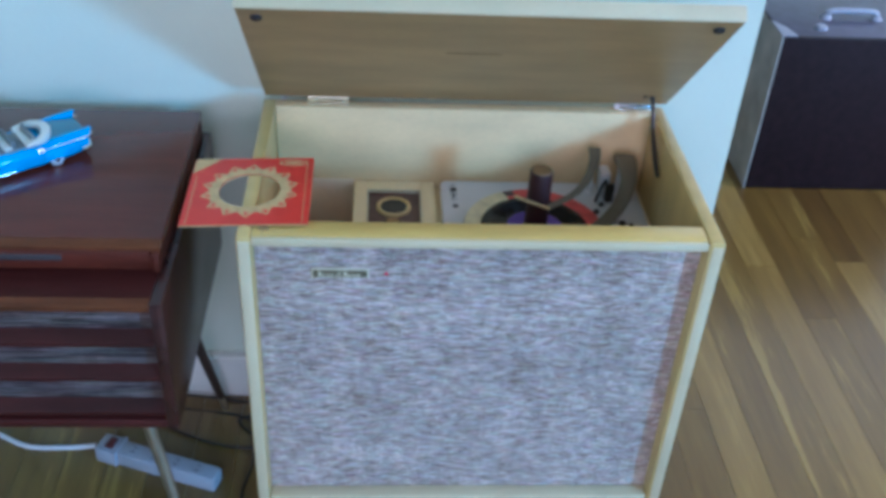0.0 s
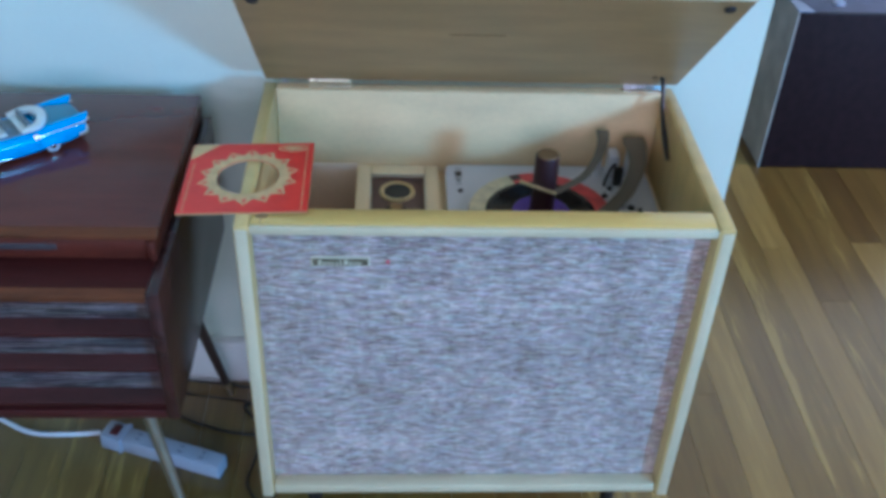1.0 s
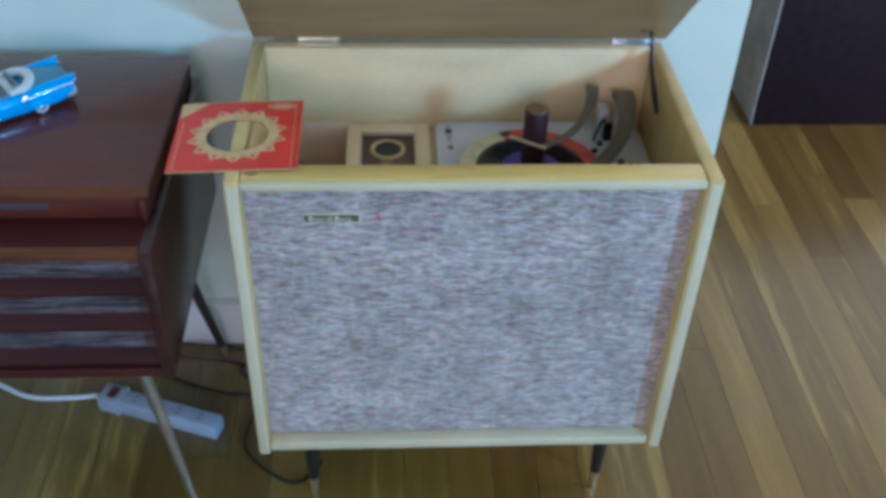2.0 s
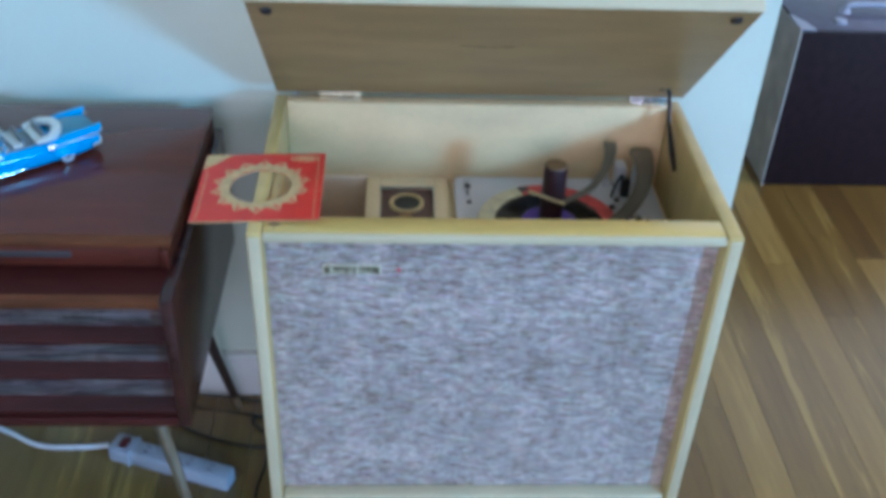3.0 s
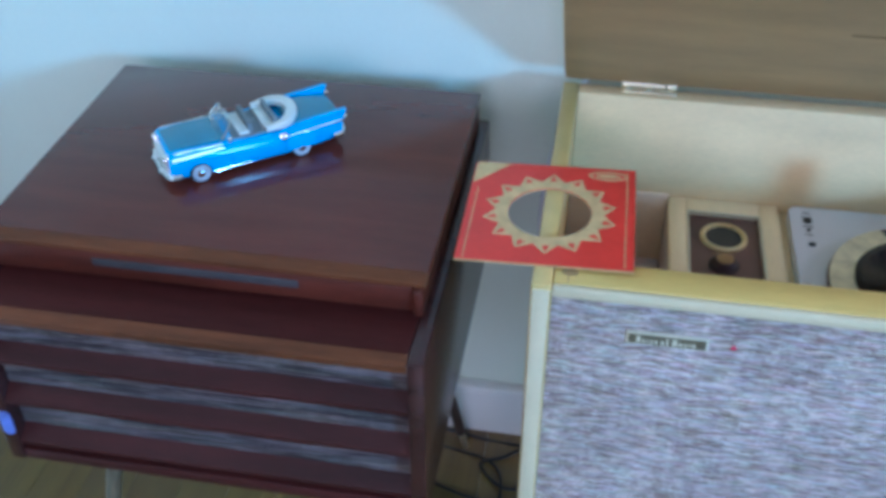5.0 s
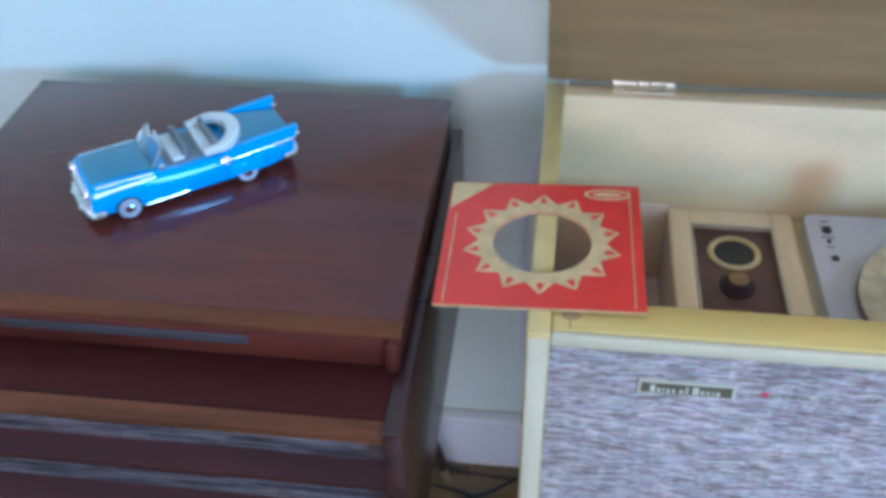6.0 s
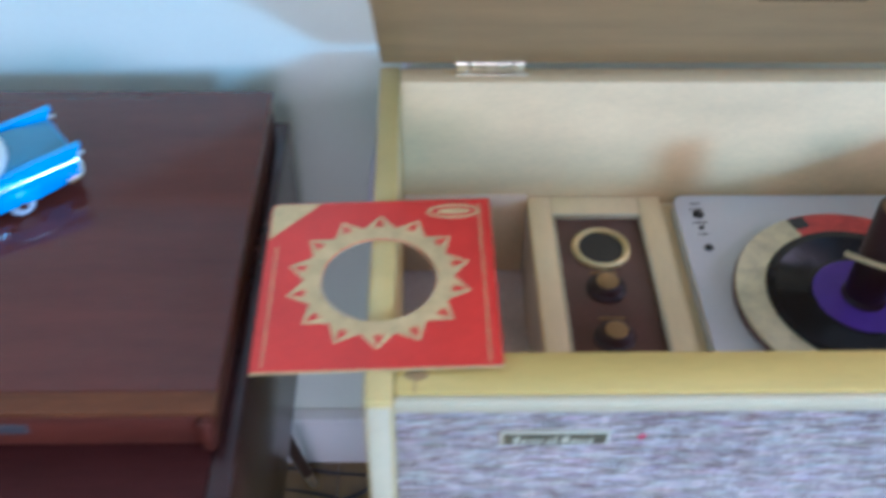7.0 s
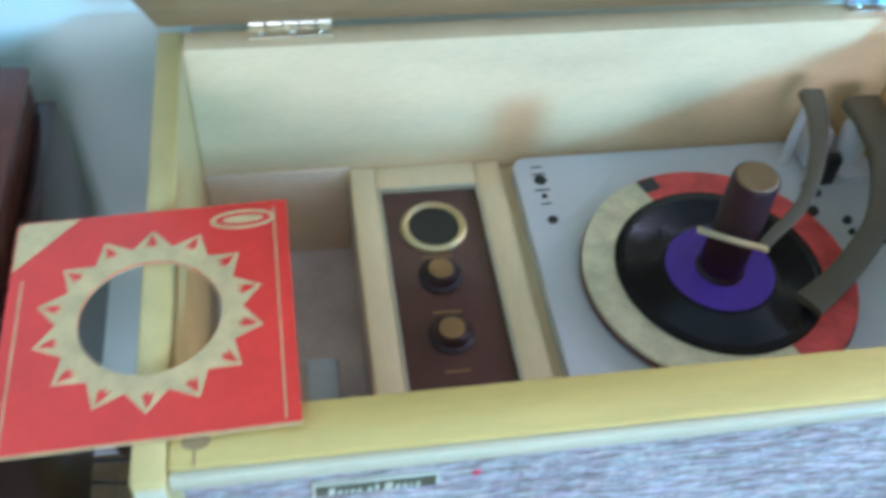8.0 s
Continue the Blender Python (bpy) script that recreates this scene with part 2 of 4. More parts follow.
    nt.links.new(tint.outputs[2], nt.nodes["Principled BSDF"].inputs["Base Color"])
    return m


M_GRILLE = cloth("tweed_grille_cloth", (0.190, 0.134, 0.108), (0.335, 0.264, 0.232), (0.62, 0.535, 0.49), 58, 520)
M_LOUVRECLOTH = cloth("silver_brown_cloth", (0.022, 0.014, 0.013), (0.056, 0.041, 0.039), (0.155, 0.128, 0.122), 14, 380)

M_GLASS = bpy.data.materials.new("clear_plastic")
M_GLASS.use_nodes = True
_b = M_GLASS.node_tree.nodes["Principled BSDF"]
_b.inputs["Transmission Weight"].default_value, _b.inputs["Roughness"].default_value = 1.0, 0.06
_b.inputs["Base Color"].default_value, _b.inputs["IOR"].default_value = (0.85, 0.95, 1.0, 1), 1.08


# ---- mesh helpers ----
def box(lo, hi, bevel=0.0, seg=2, bm=None):
    bm = bm or bmesh.new()
    made = bmesh.ops.create_cube(bm, size=1.0)
    vs = made["verts"]
    for v in vs:
        v.co = Vector([l + (c + 0.5) * (h - l) for c, l, h in zip(v.co, lo, hi)])
    if bevel:
        es = list({e for v in vs for e in v.link_edges})
        bmesh.ops.bevel(bm, geom=es, offset=bevel, segments=seg, profile=0.5, affect='EDGES')
    return bm


def lathe(at, profile, axis=(0, 0, 1), seg=40, bm=None):
    """A turned form: profile of (radius, height) along axis from at."""
    bm = bm or bmesh.new()
    q = Vector((0, 0, 1)).rotation_difference(Vector(axis).normalized())
    rings = []
    for r, h in profile:
        if r <= 1e-6:
            rings.append([bm.verts.new(Vector(at) + q @ Vector((0, 0, h)))])
        else:
            rings.append([bm.verts.new(Vector(at) + q @ Vector((r * math.cos(6.283185307 * i / seg), r * math.sin(6.283185307 * i / seg), h))) for i in range(seg)])
    for a, b in zip(rings, rings[1:]):
        for i in range(seg):
            j = (i + 1) % seg
            q4 = [a[i % len(a)], a[j % len(a)], b[j % len(b)], b[i % len(b)]]
            f = []
            for v in q4:
                if v not in f:
                    f.append(v)
            if len(f) > 2:
                bm.faces.new(f)
    for ring, flip in ((rings[0], True), (rings[-1], False)):
        if len(ring) > 2:
            bm.faces.new(list(reversed(ring)) if flip else ring)
    return bm


def rod(p, q, r0, r1=None, seg=20, bm=None):
    p, q = Vector(p), Vector(q)
    return lathe(p, [(r0, 0), (r1 if r1 is not None else r0, (q - p).length)], q - p, seg, bm)


def glide(points, n):
    """n+1 points along a smooth line through the given ones."""
    P = [Vector(p) for p in points]
    P = [P[0] * 2 - P[1]] + P + [P[-1] * 2 - P[-2]]
    out = []
    for k in range(n + 1):
        s = k / n * (len(P) - 3)
        i = min(int(s), len(P) - 4)
        t = s - i
        a, b, c, d = P[i:i + 4]
        out.append(0.5 * ((2 * b) + (c - a) * t + (2 * a - 5 * b + 4 * c - d) * t * t + (3 * b - a - 3 * c + d) * t ** 3))
    return out


def sweep(points, size, n=24, seg=10, flat=1.0, bm=None):
    """A bar along a smooth line. size: radius, or a list of radii; flat: height over width."""
    bm = bm or bmesh.new()
    pts = glide(points, n)
    rings = []
    for k, p in enumerate(pts):
        d = (pts[min(k + 1, n)] - pts[max(k - 1, 0)]).normalized()
        side = d.cross(Vector((0, 0, 1)))
        side = side.normalized() if side.length > 1e-4 else Vector((1, 0, 0))
        up = side.cross(d)
        if isinstance(size, (int, float)):
            r = size
        else:
            s = k / n * (len(size) - 1)
            i = min(int(s), len(size) - 2)
            r = size[i] + (size[i + 1] - size[i]) * (s - i)
        ring = []
        for i in range(seg):
            a = 6.283185307 * i / seg
            c, s_ = math.cos(a), math.sin(a)
            if flat < 1:
                c, s_ = [math.copysign(abs(v) ** 0.45, v) for v in (c, s_)]
            ring.append(bm.verts.new(p + side * (r * c) + up * (r * flat * s_)))
        rings.append(ring)
    for a, b in zip(rings, rings[1:]):
        for i in range(seg):
            j = (i + 1) % seg
            bm.faces.new((a[i], a[j], b[j], b[i]))
    bm.faces.new(list(reversed(rings[0])))
    bm.faces.new(rings[-1])
    return bm


def prism(outline, z0, z1, holes=(), bm=None):
    """A flat plate between heights z0 and z1 with an outline in x, y and holes."""
    bm = bm or bmesh.new()
    edges, loops = [], []
    for loop in (outline, *holes):
        vs = [bm.verts.new((x, y, z1)) for x, y in loop]
        loops.append(vs)
        for i in range(len(vs)):
            edges.append(bm.edges.new((vs[i], vs[(i + 1) % len(vs)])))
    fill = bmesh.ops.triangle_fill(bm, edges=edges, use_beauty=True, normal=(0, 0, 1))
    faces = [g for g in fill["geom"] if isinstance(g, bmesh.types.BMFace)]
    ext = bmesh.ops.extrude_face_region(bm, geom=faces)
    for g in ext["geom"]:
        if isinstance(g, bmesh.types.BMVert):
            g.co.z = z0
    bmesh.ops.recalc_face_normals(bm, faces=bm.faces)
    return bm


def mesh_of(name, bm, material, smooth=True):
    me = bpy.data.meshes.new(name)
    bmesh.ops.recalc_face_normals(bm, faces=bm.faces)
    bm.to_mesh(me)
    bm.free()
    me.materials.append(material)
    if smooth:
        me.shade_smooth()
        me.set_sharp_from_angle(angle=radians(32))
    return me


def part(name, bm, material, parent, label=""):
    """One mesh, given in the thing's space (local things) or in the room's space, under its parent."""
    ob = new(name, mesh_of(name, bm, material))
    ob.parent = parent
    if parent.type == 'EMPTY' and not parent.get("local"):
        ob.matrix_parent_inverse = Matrix.Translation(-parent.location)
    if label:
        ob["label"] = label
    return ob


def thing(name, at, label, category, group="", local=None):
    ob = new(name)
    ob.empty_display_size = 0.05
    if local is not None:
        ob.matrix_basis = local
        ob["local"] = 1
    else:
        ob.location = at
    return tagged(ob, label, category, group)


def whole(name, bm, material, label, category, kind="", group=""):
    return tagged(new(name, mesh_of(name, bm, material)), label, category, group, kind)


def ellipse(cx, cy, rx, ry, n=48):
    return [(cx + rx * math.cos(6.283185307 * i / n), cy + ry * math.sin(6.283185307 * i / n)) for i in range(n)]


# ---- the room ----
XL, XR, YS, YN, HC = -1.0, 4.4, -5.0, 2.6, 2.8
WY, WX = 0.47, 0.84
floor = whole("floor", box((XL - 0.12, YS - 0.12, -0.12), (XR + 0.12, YN + 0.12, -0.012)), M_GAP, "oak strip floor with honey and brown boards", "floor", "structure")
whole("wall_north", box((XL, WY, 0), (WX, WY + 0.12, HC)), M_WALL, "white painted plaster wall behind the two consoles", "wall", "structure")
whole("wall_west", box((XL - 0.12, YS, 0), (XL, YN, HC)), M_WALL, "white painted plaster side wall", "wall", "structure")
whole("ceiling", box((XL - 0.12, YS - 0.12, HC), (XR + 0.12, YN + 0.12, HC + 0.1)), M_CEIL, "white ceiling", "ceiling", "structure")


def wall_with_opening(name, along, at, thick, a0, a1, o0, o1, z0, z1, label, m=None):
    bm = bmesh.new()
    for lo, hi, zl, zh in ((a0, o0, 0, HC), (o1, a1, 0, HC), (o0, o1, 0, z0), (o0, o1, z1, HC)):
        if along == 'x':
            box((lo, at, zl), (hi, at + thick, zh), bm=bm)
        else:
            box((at, lo, zl), (at + thick, hi, zh), bm=bm)
    return whole(name, bm, m or M_DIM, label, "wall", "structure")


# unseen walls that close the room and keep the bounce low
wall_with_opening("wall_east", 'y', XR, 0.12, YS, -3.2, -4.66, -3.86, 2.02, 2.72, "unseen olive wall, dark to cut bounced light, with a small high window")
wall_with_opening("wall_east", 'y', XR, 0.12, -3.2, YN, -0.95, 1.35, 1.45, 2.65, "unseen olive wall, dark to cut bounced light, with an added wide window")
wall_with_opening("wall_south", 'x', YS - 0.12, 0.12, XL - 0.12, XR + 0.12, -0.85, 1.25, 1.55, 2.65, "unseen olive wall, dark to cut bounced light, with an added window")


wall_with_opening("wall_far", 'x', YN, 0.12, XL, XR, 1.9, 3.4, 1.3, 2.6, "white painted far wall with a window", M_WALL)


def window(name, lo, hi, label):
    root = thing(name, lo, label, "window")
    root["kind"] = "structure"
    x0, y0, z0 = lo
    x1, y1, z1 = hi
    w = 0.04
    part("window_frame", box((x0, y0, z0), (x1, y1, z0 + w)), M_TRIM, root)
    part("window_frame", box((x0, y0, z1 - w), (x1, y1, z1)), M_TRIM, root)
    if x1 - x0 > y1 - y0:
        part("window_frame", box((x0, y0, z0 + w), (x0 + w, y1, z1 - w)), M_TRIM, root)
        part("window_frame", box((x1 - w, y0, z0 + w), (x1, y1, z1 - w)), M_TRIM, root)
    else:
        part("window_frame", box((x0, y0, z0 + w), (x1, y0 + w, z1 - w)), M_TRIM, root)
        part("window_frame", box((x0, y1 - w, z0 + w), (x1, y1, z1 - w)), M_TRIM, root)


window("window_1", (XR + 0.03, -4.66, 2.02), (XR + 0.08, -3.86, 2.72), "small unseen window frame, added around the south fill lamp")
window("window_4", (1.9, YN + 0.03, 1.3), (3.4, YN + 0.08, 2.6), "unseen window frame, added around the south fill lamp in the far wall")
# window_3 and window_2 are added, unseen, only to frame the fill lamps
window("window_3", (-0.85, YS - 0.09, 1.55), (1.25, YS - 0.04, 2.65), "unseen window frame, added around the south fill lamp")
window("window_2", (XR + 0.03, -0.95, 1.45), (XR + 0.08, 1.35, 2.65), "unseen wide window frame, added around the fill lamp")


def baseboard(name, lo, hi):
    """A board with a small stepped cap along its top."""
    bm = box(lo, (hi[0], hi[1], hi[2] - 0.016), 0.001)
    d = 0.006
    if hi[0] - lo[0] > hi[1] - lo[1]:
        box((lo[0], lo[1] - d, hi[2] - 0.016), hi, 0.004, bm=bm)
    else:
        box((lo[0], lo[1], hi[2] - 0.016), (hi[0] + d, hi[1], hi[2]), 0.004, bm=bm)
    return whole(name, bm, M_TRIM, "white painted baseboard along the wall", "baseboard", "structure")


baseboard("baseboard", (XL, WY - 0.016, 0.0), (WX, WY, 0.115))
baseboard("baseboard", (XL, YS, 0.0), (XL + 0.016, WY - 0.018, 0.115))
baseboard("baseboard", (WX - 0.001, WY - 0.016, 0.0), (WX + 0.015, WY + 0.12, 0.115))

# ---- record console ----
con = thing("record_console", (0.338, 0.2, 0.0), "blond wood record player console on short legs, lid open", "record console")
CW, CD, CB, CT = 0.677, 0.404, 0.187, 0.74
part("side_panel", box((0, 0, CB), (0.020, CD, CT), 0.003), M_BLONDV, con)
part("side_panel", box((0.655, 0, CB), (CW, CD, CT), 0.003), M_BLONDV, con)
part("back_panel", box((0.020, 0.378, CB), (0.655, CD - 0.001, CT - 0.001), 0.002), M_INNER, con, "cream-stained back panel")
part("bottom_panel", box((0.020, 0.034, CB + 0.002), (0.655, 0.378, CB + 0.018)), M_BLONDV, con)
part("front_rail", box((0.020, 0.008, CT - 0.016), (0.655, 0.046, CT - 0.001), 0.004), M_BLOND, con, "yellow lacquered front rail")
part("worn_spot", prism(ellipse(0.036, 0.024, 0.0085, 0.0050, 20), CT - 0.0012, CT - 0.0004), M_LIDIN, con, "small dark worn spot")
part("crack", box((0.0345, 0.0085, CT - 0.0014), (0.0357, 0.020, CT - 0.0005)), M_LIDIN, con)
part("edge_strip", box((0.020, 0.002, CT - 0.017), (0.655, 0.0095, CT - 0.003), 0.003), M_EDGE, con)
part("bottom_rail", box((0.020, 0.004, CB + 0.002), (0.655, 0.030, CB + 0.021), 0.003), M_EDGE, con)
for sx in (0.0015, 0.6585):
    part("edge_strip", box((sx, -0.002, CB + 0.001), (sx + 0.017, 0.003, CT - 0.006), 0.002), M_EDGE, con)
part("grille_cloth", box((0.020, 0.028, CB + 0.021), (0.655, 0.036, CT - 0.016)), M_GRILLE, con, "brown, white and lavender tweed grille cloth")

for lx in (0.080, 0.595):
    for ly in (0.062, 0.345):
        leg = part("leg", lathe((lx, ly, 0.0), [(0.0085, 0.045), (0.0165, CB + 0.002)], seg=24), M_BLACK, con, "black tapered leg")
        part("ferrule", lathe((lx, ly, 0.0), [(0.0055, 0.0), (0.0062, 0.004), (0.0086, 0.046)], seg=24), M_BRASS, leg, "brass ferrule")

# lid, propped half open
HY, HZ = 0.404, 0.747
A = math.atan2(1.009 - HZ, HY - 0.141)
LIDM = Matrix.Translation((0, HY, HZ)) @ Matrix.Rotation(-A, 4, 'X')


def onlid(lo, hi, bevel=0.0):
    """A box in the lid's own space: x across, -y from hinge to free edge, z outwards."""
    bm = box(lo, hi, bevel)
    bmesh.ops.transform(bm, matrix=LIDM, verts=bm.verts)
    return bm


LL = 0.374
lid = part("lid", onlid((0.0, -LL, 0.001), (0.684, 0.0, 0.020), 0.003), M_BLOND, con, "open blond lid with tan lining")
part("lining", onlid((0.002, -LL + 0.003, -0.003), (0.682, -0.003, 0.0008), 0.0), M_LIDIN, lid)
part("edge_strip", onlid((0.0, -LL - 0.003, -0.0035), (0.684, -LL + 0.002, 0.0205), 0.002), M_EDGE, lid)
for bx in (0.027, 0.655):
    bm = lathe((bx, -LL + 0.028, -0.002), [(0.0085, 0), (0.008, -0.004), (0.005, -0.006)], seg=20)
    bmesh.ops.transform(bm, matrix=LIDM, verts=bm.verts)
    part("bumper", bm, M_RUBBER, lid, "dark rubber bumper")
part("scuff", onlid((0.29, -0.228, -0.0038), (0.37, -0.2255, -0.0029)), M_TANCAP, lid, "faint worn mark")
for hx in (0.107, 0.626):
    hm = M_BRASS if hx < 0.3 else M_CHROME
    h = part("hinge", box((hx - 0.034, 0.388, CT - 0.001), (hx + 0.034, 0.402, CT + 0.0015), 0.0005), hm, con, "worn metal hinge")
    for k in range(5):
        kx = hx - 0.034 + k * 0.0137
        part("knuckle", lathe((kx, 0.403, CT + 0.004), [(0.0022, 0), (0.0036, 0.0006), (0.0036, 0.0122), (0.0022, 0.0128)], (1, 0, 0), 16), hm, h)
    for k in (-0.024, 0.0, 0.024):
        part("screw", lathe((hx + k, 0.3945, CT + 0.0014), [(0.0030, 0), (0.0026, 0.0008), (0.0, 0.0012)], seg=14), hm, h)
part("lid_stay", sweep([(0.632, 0.372, 0.779), (0.645, 0.374, 0.778), (0.6485, 0.362, 0.764), (0.6465, 0.335, 0.735), (0.648, 0.300, 0.703), (0.649, 0.268, 0.683)],
     [0.0060, 0.0038, 0.0032, 0.0034, 0.0052, 0.0034], 36, 10), M_BLACK, con, "black lid stay")

# badge and pilot light on the cloth; the lettering becomes bars
badge = part("badge", box((0.098, 0.0252, 0.6535), (0.180, 0.0285, 0.6695), 0.0006), M_BADGE, con, "small gold-framed name badge")
part("field", box((0.1005, 0.0244, 0.6557), (0.1775, 0.0256, 0.6673)), M_BADGEIN, badge)
bx = 0.1085
for bw, bh in ((0.0040, 0.0080), (0.0026, 0.0045), (0.0016, 0.0045), (0.0026, 0.0045), (0.0026, 0.0045), (0.0, 0), (0.0030, 0.0045), (0.0022, 0.0080), (0.0, 0),
               (0.0052, 0.0080), (0.0030, 0.0045), (0.0026, 0.0045), (0.0016, 0.0045), (0.0030, 0.0045)):
    if bw:
        part("mark", box((bx, 0.0238, 0.6577), (bx + bw, 0.0245, 0.6577 + bh)), M_BADGE, badge)
    bx += bw + 0.0019
part("pilot_light", lathe((0.205, 0.029, 0.660), [(0.0032, 0), (0.0032, 0.0012), (0.002, 0.0024), (0, 0.0028)], (0, -1, 0), 16), M_DOT, con, "red pilot jewel")

# inside: storage well, control panel, motor board
part("well_floor", box((0.020, 0.036, 0.478), (0.152, 0.378, 0.490)), M_WELL, con, "grey-lined storage well")
# added plate that brightens the low corner of the back panel
part("well_back", box((0.0203, 0.3745, 0.490), (0.150, 0.3778, 0.600), 0.001), M_WELLBACK, con)
part("well_front", box((0.020, 0.0365, 0.490), (0.152, 0.046, CT - 0.02)), M_WELL, con)
part("inner_front", box((0.152, 0.0365, 0.490), (0.655, 0.044, CT - 0.02)), M_INNER, con)
part("motor_board", box((0.2895, 0.044, 0.560), (0.655, 0.378, 0.586)), M_CTL, con, "cream motor board")
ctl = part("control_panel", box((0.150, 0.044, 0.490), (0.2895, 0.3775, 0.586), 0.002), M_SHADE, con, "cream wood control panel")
for lo, hi in (((0.150, 0.044, 0.586), (0.1735, 0.3775, 0.597)), ((0.2655, 0.044, 0.586), (0.2895, 0.3775, 0.597)),
               ((0.1735, 0.350, 0.586), (0.2655, 0.3775, 0.597)), ((0.1735, 0.044, 0.586), (0.2655, 0.085, 0.597))):
    part("frame", box(lo, hi, 0.002), M_CTL, ctl)
for lo, hi in (((0.1735, 0.085, 0.586), (0.1760, 0.350, 0.5975)), ((0.2630, 0.085, 0.586), (0.2655, 0.350, 0.5975)), ((0.1760, 0.3475, 0.586), (0.2630, 0.350, 0.5975))):
    part("bezel", box(lo, hi, 0.0006), M_BADGE, ctl, "thin brass bezel")
part("plate", box((0.1760, 0.085, 0.5855), (0.2630, 0.3475, 0.5915), 0.001), M_BROWN, ctl, "brown control plate")
ring = part("dial_ring", lathe((0.2185, 0.303, 0.5915), [(0.0215, 0.0), (0.0295, 0.0), (0.029, 0.003), (0.0262, 0.0050), (0.0228, 0.003), (0.0220, 0.0)], seg=48), M_IVORY, ctl, "ivory dial ring")
part("dial_face", lathe((0.2185, 0.303, 0.5918), [(0.0222, 0.0), (0.0222, 0.0008), (0.0, 0.0008)], seg=40), M_BLACK, ctl, "black dial face")
for ky in (0.248, 0.186):
    knob = part("knob", lathe((0.2165, ky, 0.5915), [(0.0190, 0), (0.0190, 0.002), (0.0155, 0.004), (0.0135, 0.009), (0.0120, 0.0102)], seg=36), M_MAROON, ctl, "dark brown knob")
    part("knob_cap", lathe((0.2165, ky, 0.6016), [(0.0105, 0), (0.0105, 0.0010), (0.009, 0.0016)], seg=30), M_KNOB, knob, "gold knob cap")
for by, bw in ((0.2685, 0.026), (0.2085, 0.024), (0.150, 0.02)):
    part("mark", box((0.2165 - bw / 2, by, 0.5914), (0.2165 + bw / 2, by + 0.002, 0.5921)), M_KNOB, ctl)

# clear plastic box in the well
whole("plastic_case", box((0.098, 0.10, 0.490), (0.126, 0.215, 0.535), 0.003), M_MILK, "small milky plastic case in the storage well", "plastic case")

# ---- record changer ----
chg = thing("record_changer", (0.47, 0.21, 0.587), "grey-white record changer with taupe arms", "record changer")
PZ = 0.604


def rounded(x0, x1, y0, y1, r, n=6):
    out = []
    for cx, cy, a0 in ((x1 - r, y1 - r, 0), (x0 + r, y1 - r, 90), (x0 + r, y0 + r, 180), (x1 - r, y0 + r, 270)):
        for i in range(n + 1):
            a = radians(a0 + 90 * i / n)
            out.append((cx + r * math.cos(a), cy + r * math.sin(a)))
    return out


part("base_plate", prism(rounded(0.300, 0.642, 0.058, 0.370, 0.012), 0.5865, PZ), M_PLATE, chg, "grey-white enamelled base plate")
SX, SY = 0.446, 0.212
part("platter", lathe((SX, SY, PZ), [(0.030, 0.0), (0.114, 0.001), (0.1165, 0.003), (0.1165, 0.0075), (0.1155, 0.0085), (0.0, 0.0085)], seg=80), M_BROWN, chg, "platter with brown rim")


def half_mat(a0, a1):
    n = 48
    arc = [radians(a0 + (a1 - a0) * i / n) for i in range(n + 1)]
    return prism([(SX + 0.115 * math.cos(a), SY + 0.115 * math.sin(a)) for a in arc] + [(SX + 0.02 * math.cos(a), SY + 0.02 * math.sin(a)) for a in reversed(arc)], PZ + 0.0086, PZ + 0.0122)


SPLIT = 112
part("mat_half", half_mat(SPLIT, SPLIT + 180), M_MATCREAM, chg, "cream half of the platter mat")
part("mat_half", half_mat(SPLIT + 180.6, SPLIT + 359.4), M_MATRED, chg, "red half of the platter mat")
part("mark", prism([(SX + r * math.cos(radians(a)), SY + r * math.sin(radians(a))) for r, a in ((0.114, SPLIT), (0.114, SPLIT - 9), (0.099, SPLIT - 9), (0.099, SPLIT))], PZ + 0.0120, PZ + 0.0126), M_PRINT, chg)
RZ = PZ + 0.0124
sp = part("spindle", lathe((SX, SY, RZ - 0.002), [(0.0205, 0), (0.0205, 0.006), (0.0185, 0.009), (0.0185, 0.108), (0.0175, 0.1105), (0.0160, 0.1105)], seg=44), M_MAROON, chg, "tall maroon spindle")
part("cap", lathe((SX, SY, RZ + 0.1083), [(0.0165, 0), (0.0165, 0.0010), (0.0155, 0.002)], seg=40), M_TANCAP, sp, "tan spindle cap")
# tonearm
arm = part("tonearm", sweep([(0.611, 0.347, 0.671), (0.610, 0.315, 0.673), (0.602, 0.268, 0.667), (0.578, 0.220, 0.652), (0.540, 0.185, 0.634), (0.503, 0.162, 0.624)],
           [0.0180, 0.0165, 0.0135, 0.0115, 0.0115, 0.0130], 40, 16, 0.4), M_TAUPE, chg, "curved taupe tonearm")
part("pivot_post", lathe((0.612, 0.335, PZ), [(0.024, 0), (0.024, 0.006), (0.014, 0.010), (0.012, 0.062)], seg=28), M_PLATE, chg)
part("stylus", lathe((0.510, 0.167, RZ + 0.0015), [(0.0, 0), (0.003, 0.004), (0.004, 0.008)], seg=12), M_BLACK, arm)
# record stabiliser arm
ov = part("stabiliser_arm", sweep([(0.557, 0.346, 0.686), (0.554, 0.322, 0.685), (0.540, 0.281, 0.680), (0.510, 0.231, 0.674), (0.468, 0.196, 0.672), (0.456, 0.186, 0.672)],
          [0.0106, 0.0096, 0.0078, 0.006, 0.005, 0.004], 40, 10, 0.5), M_TAUPE, chg, "taupe record stabiliser arm")
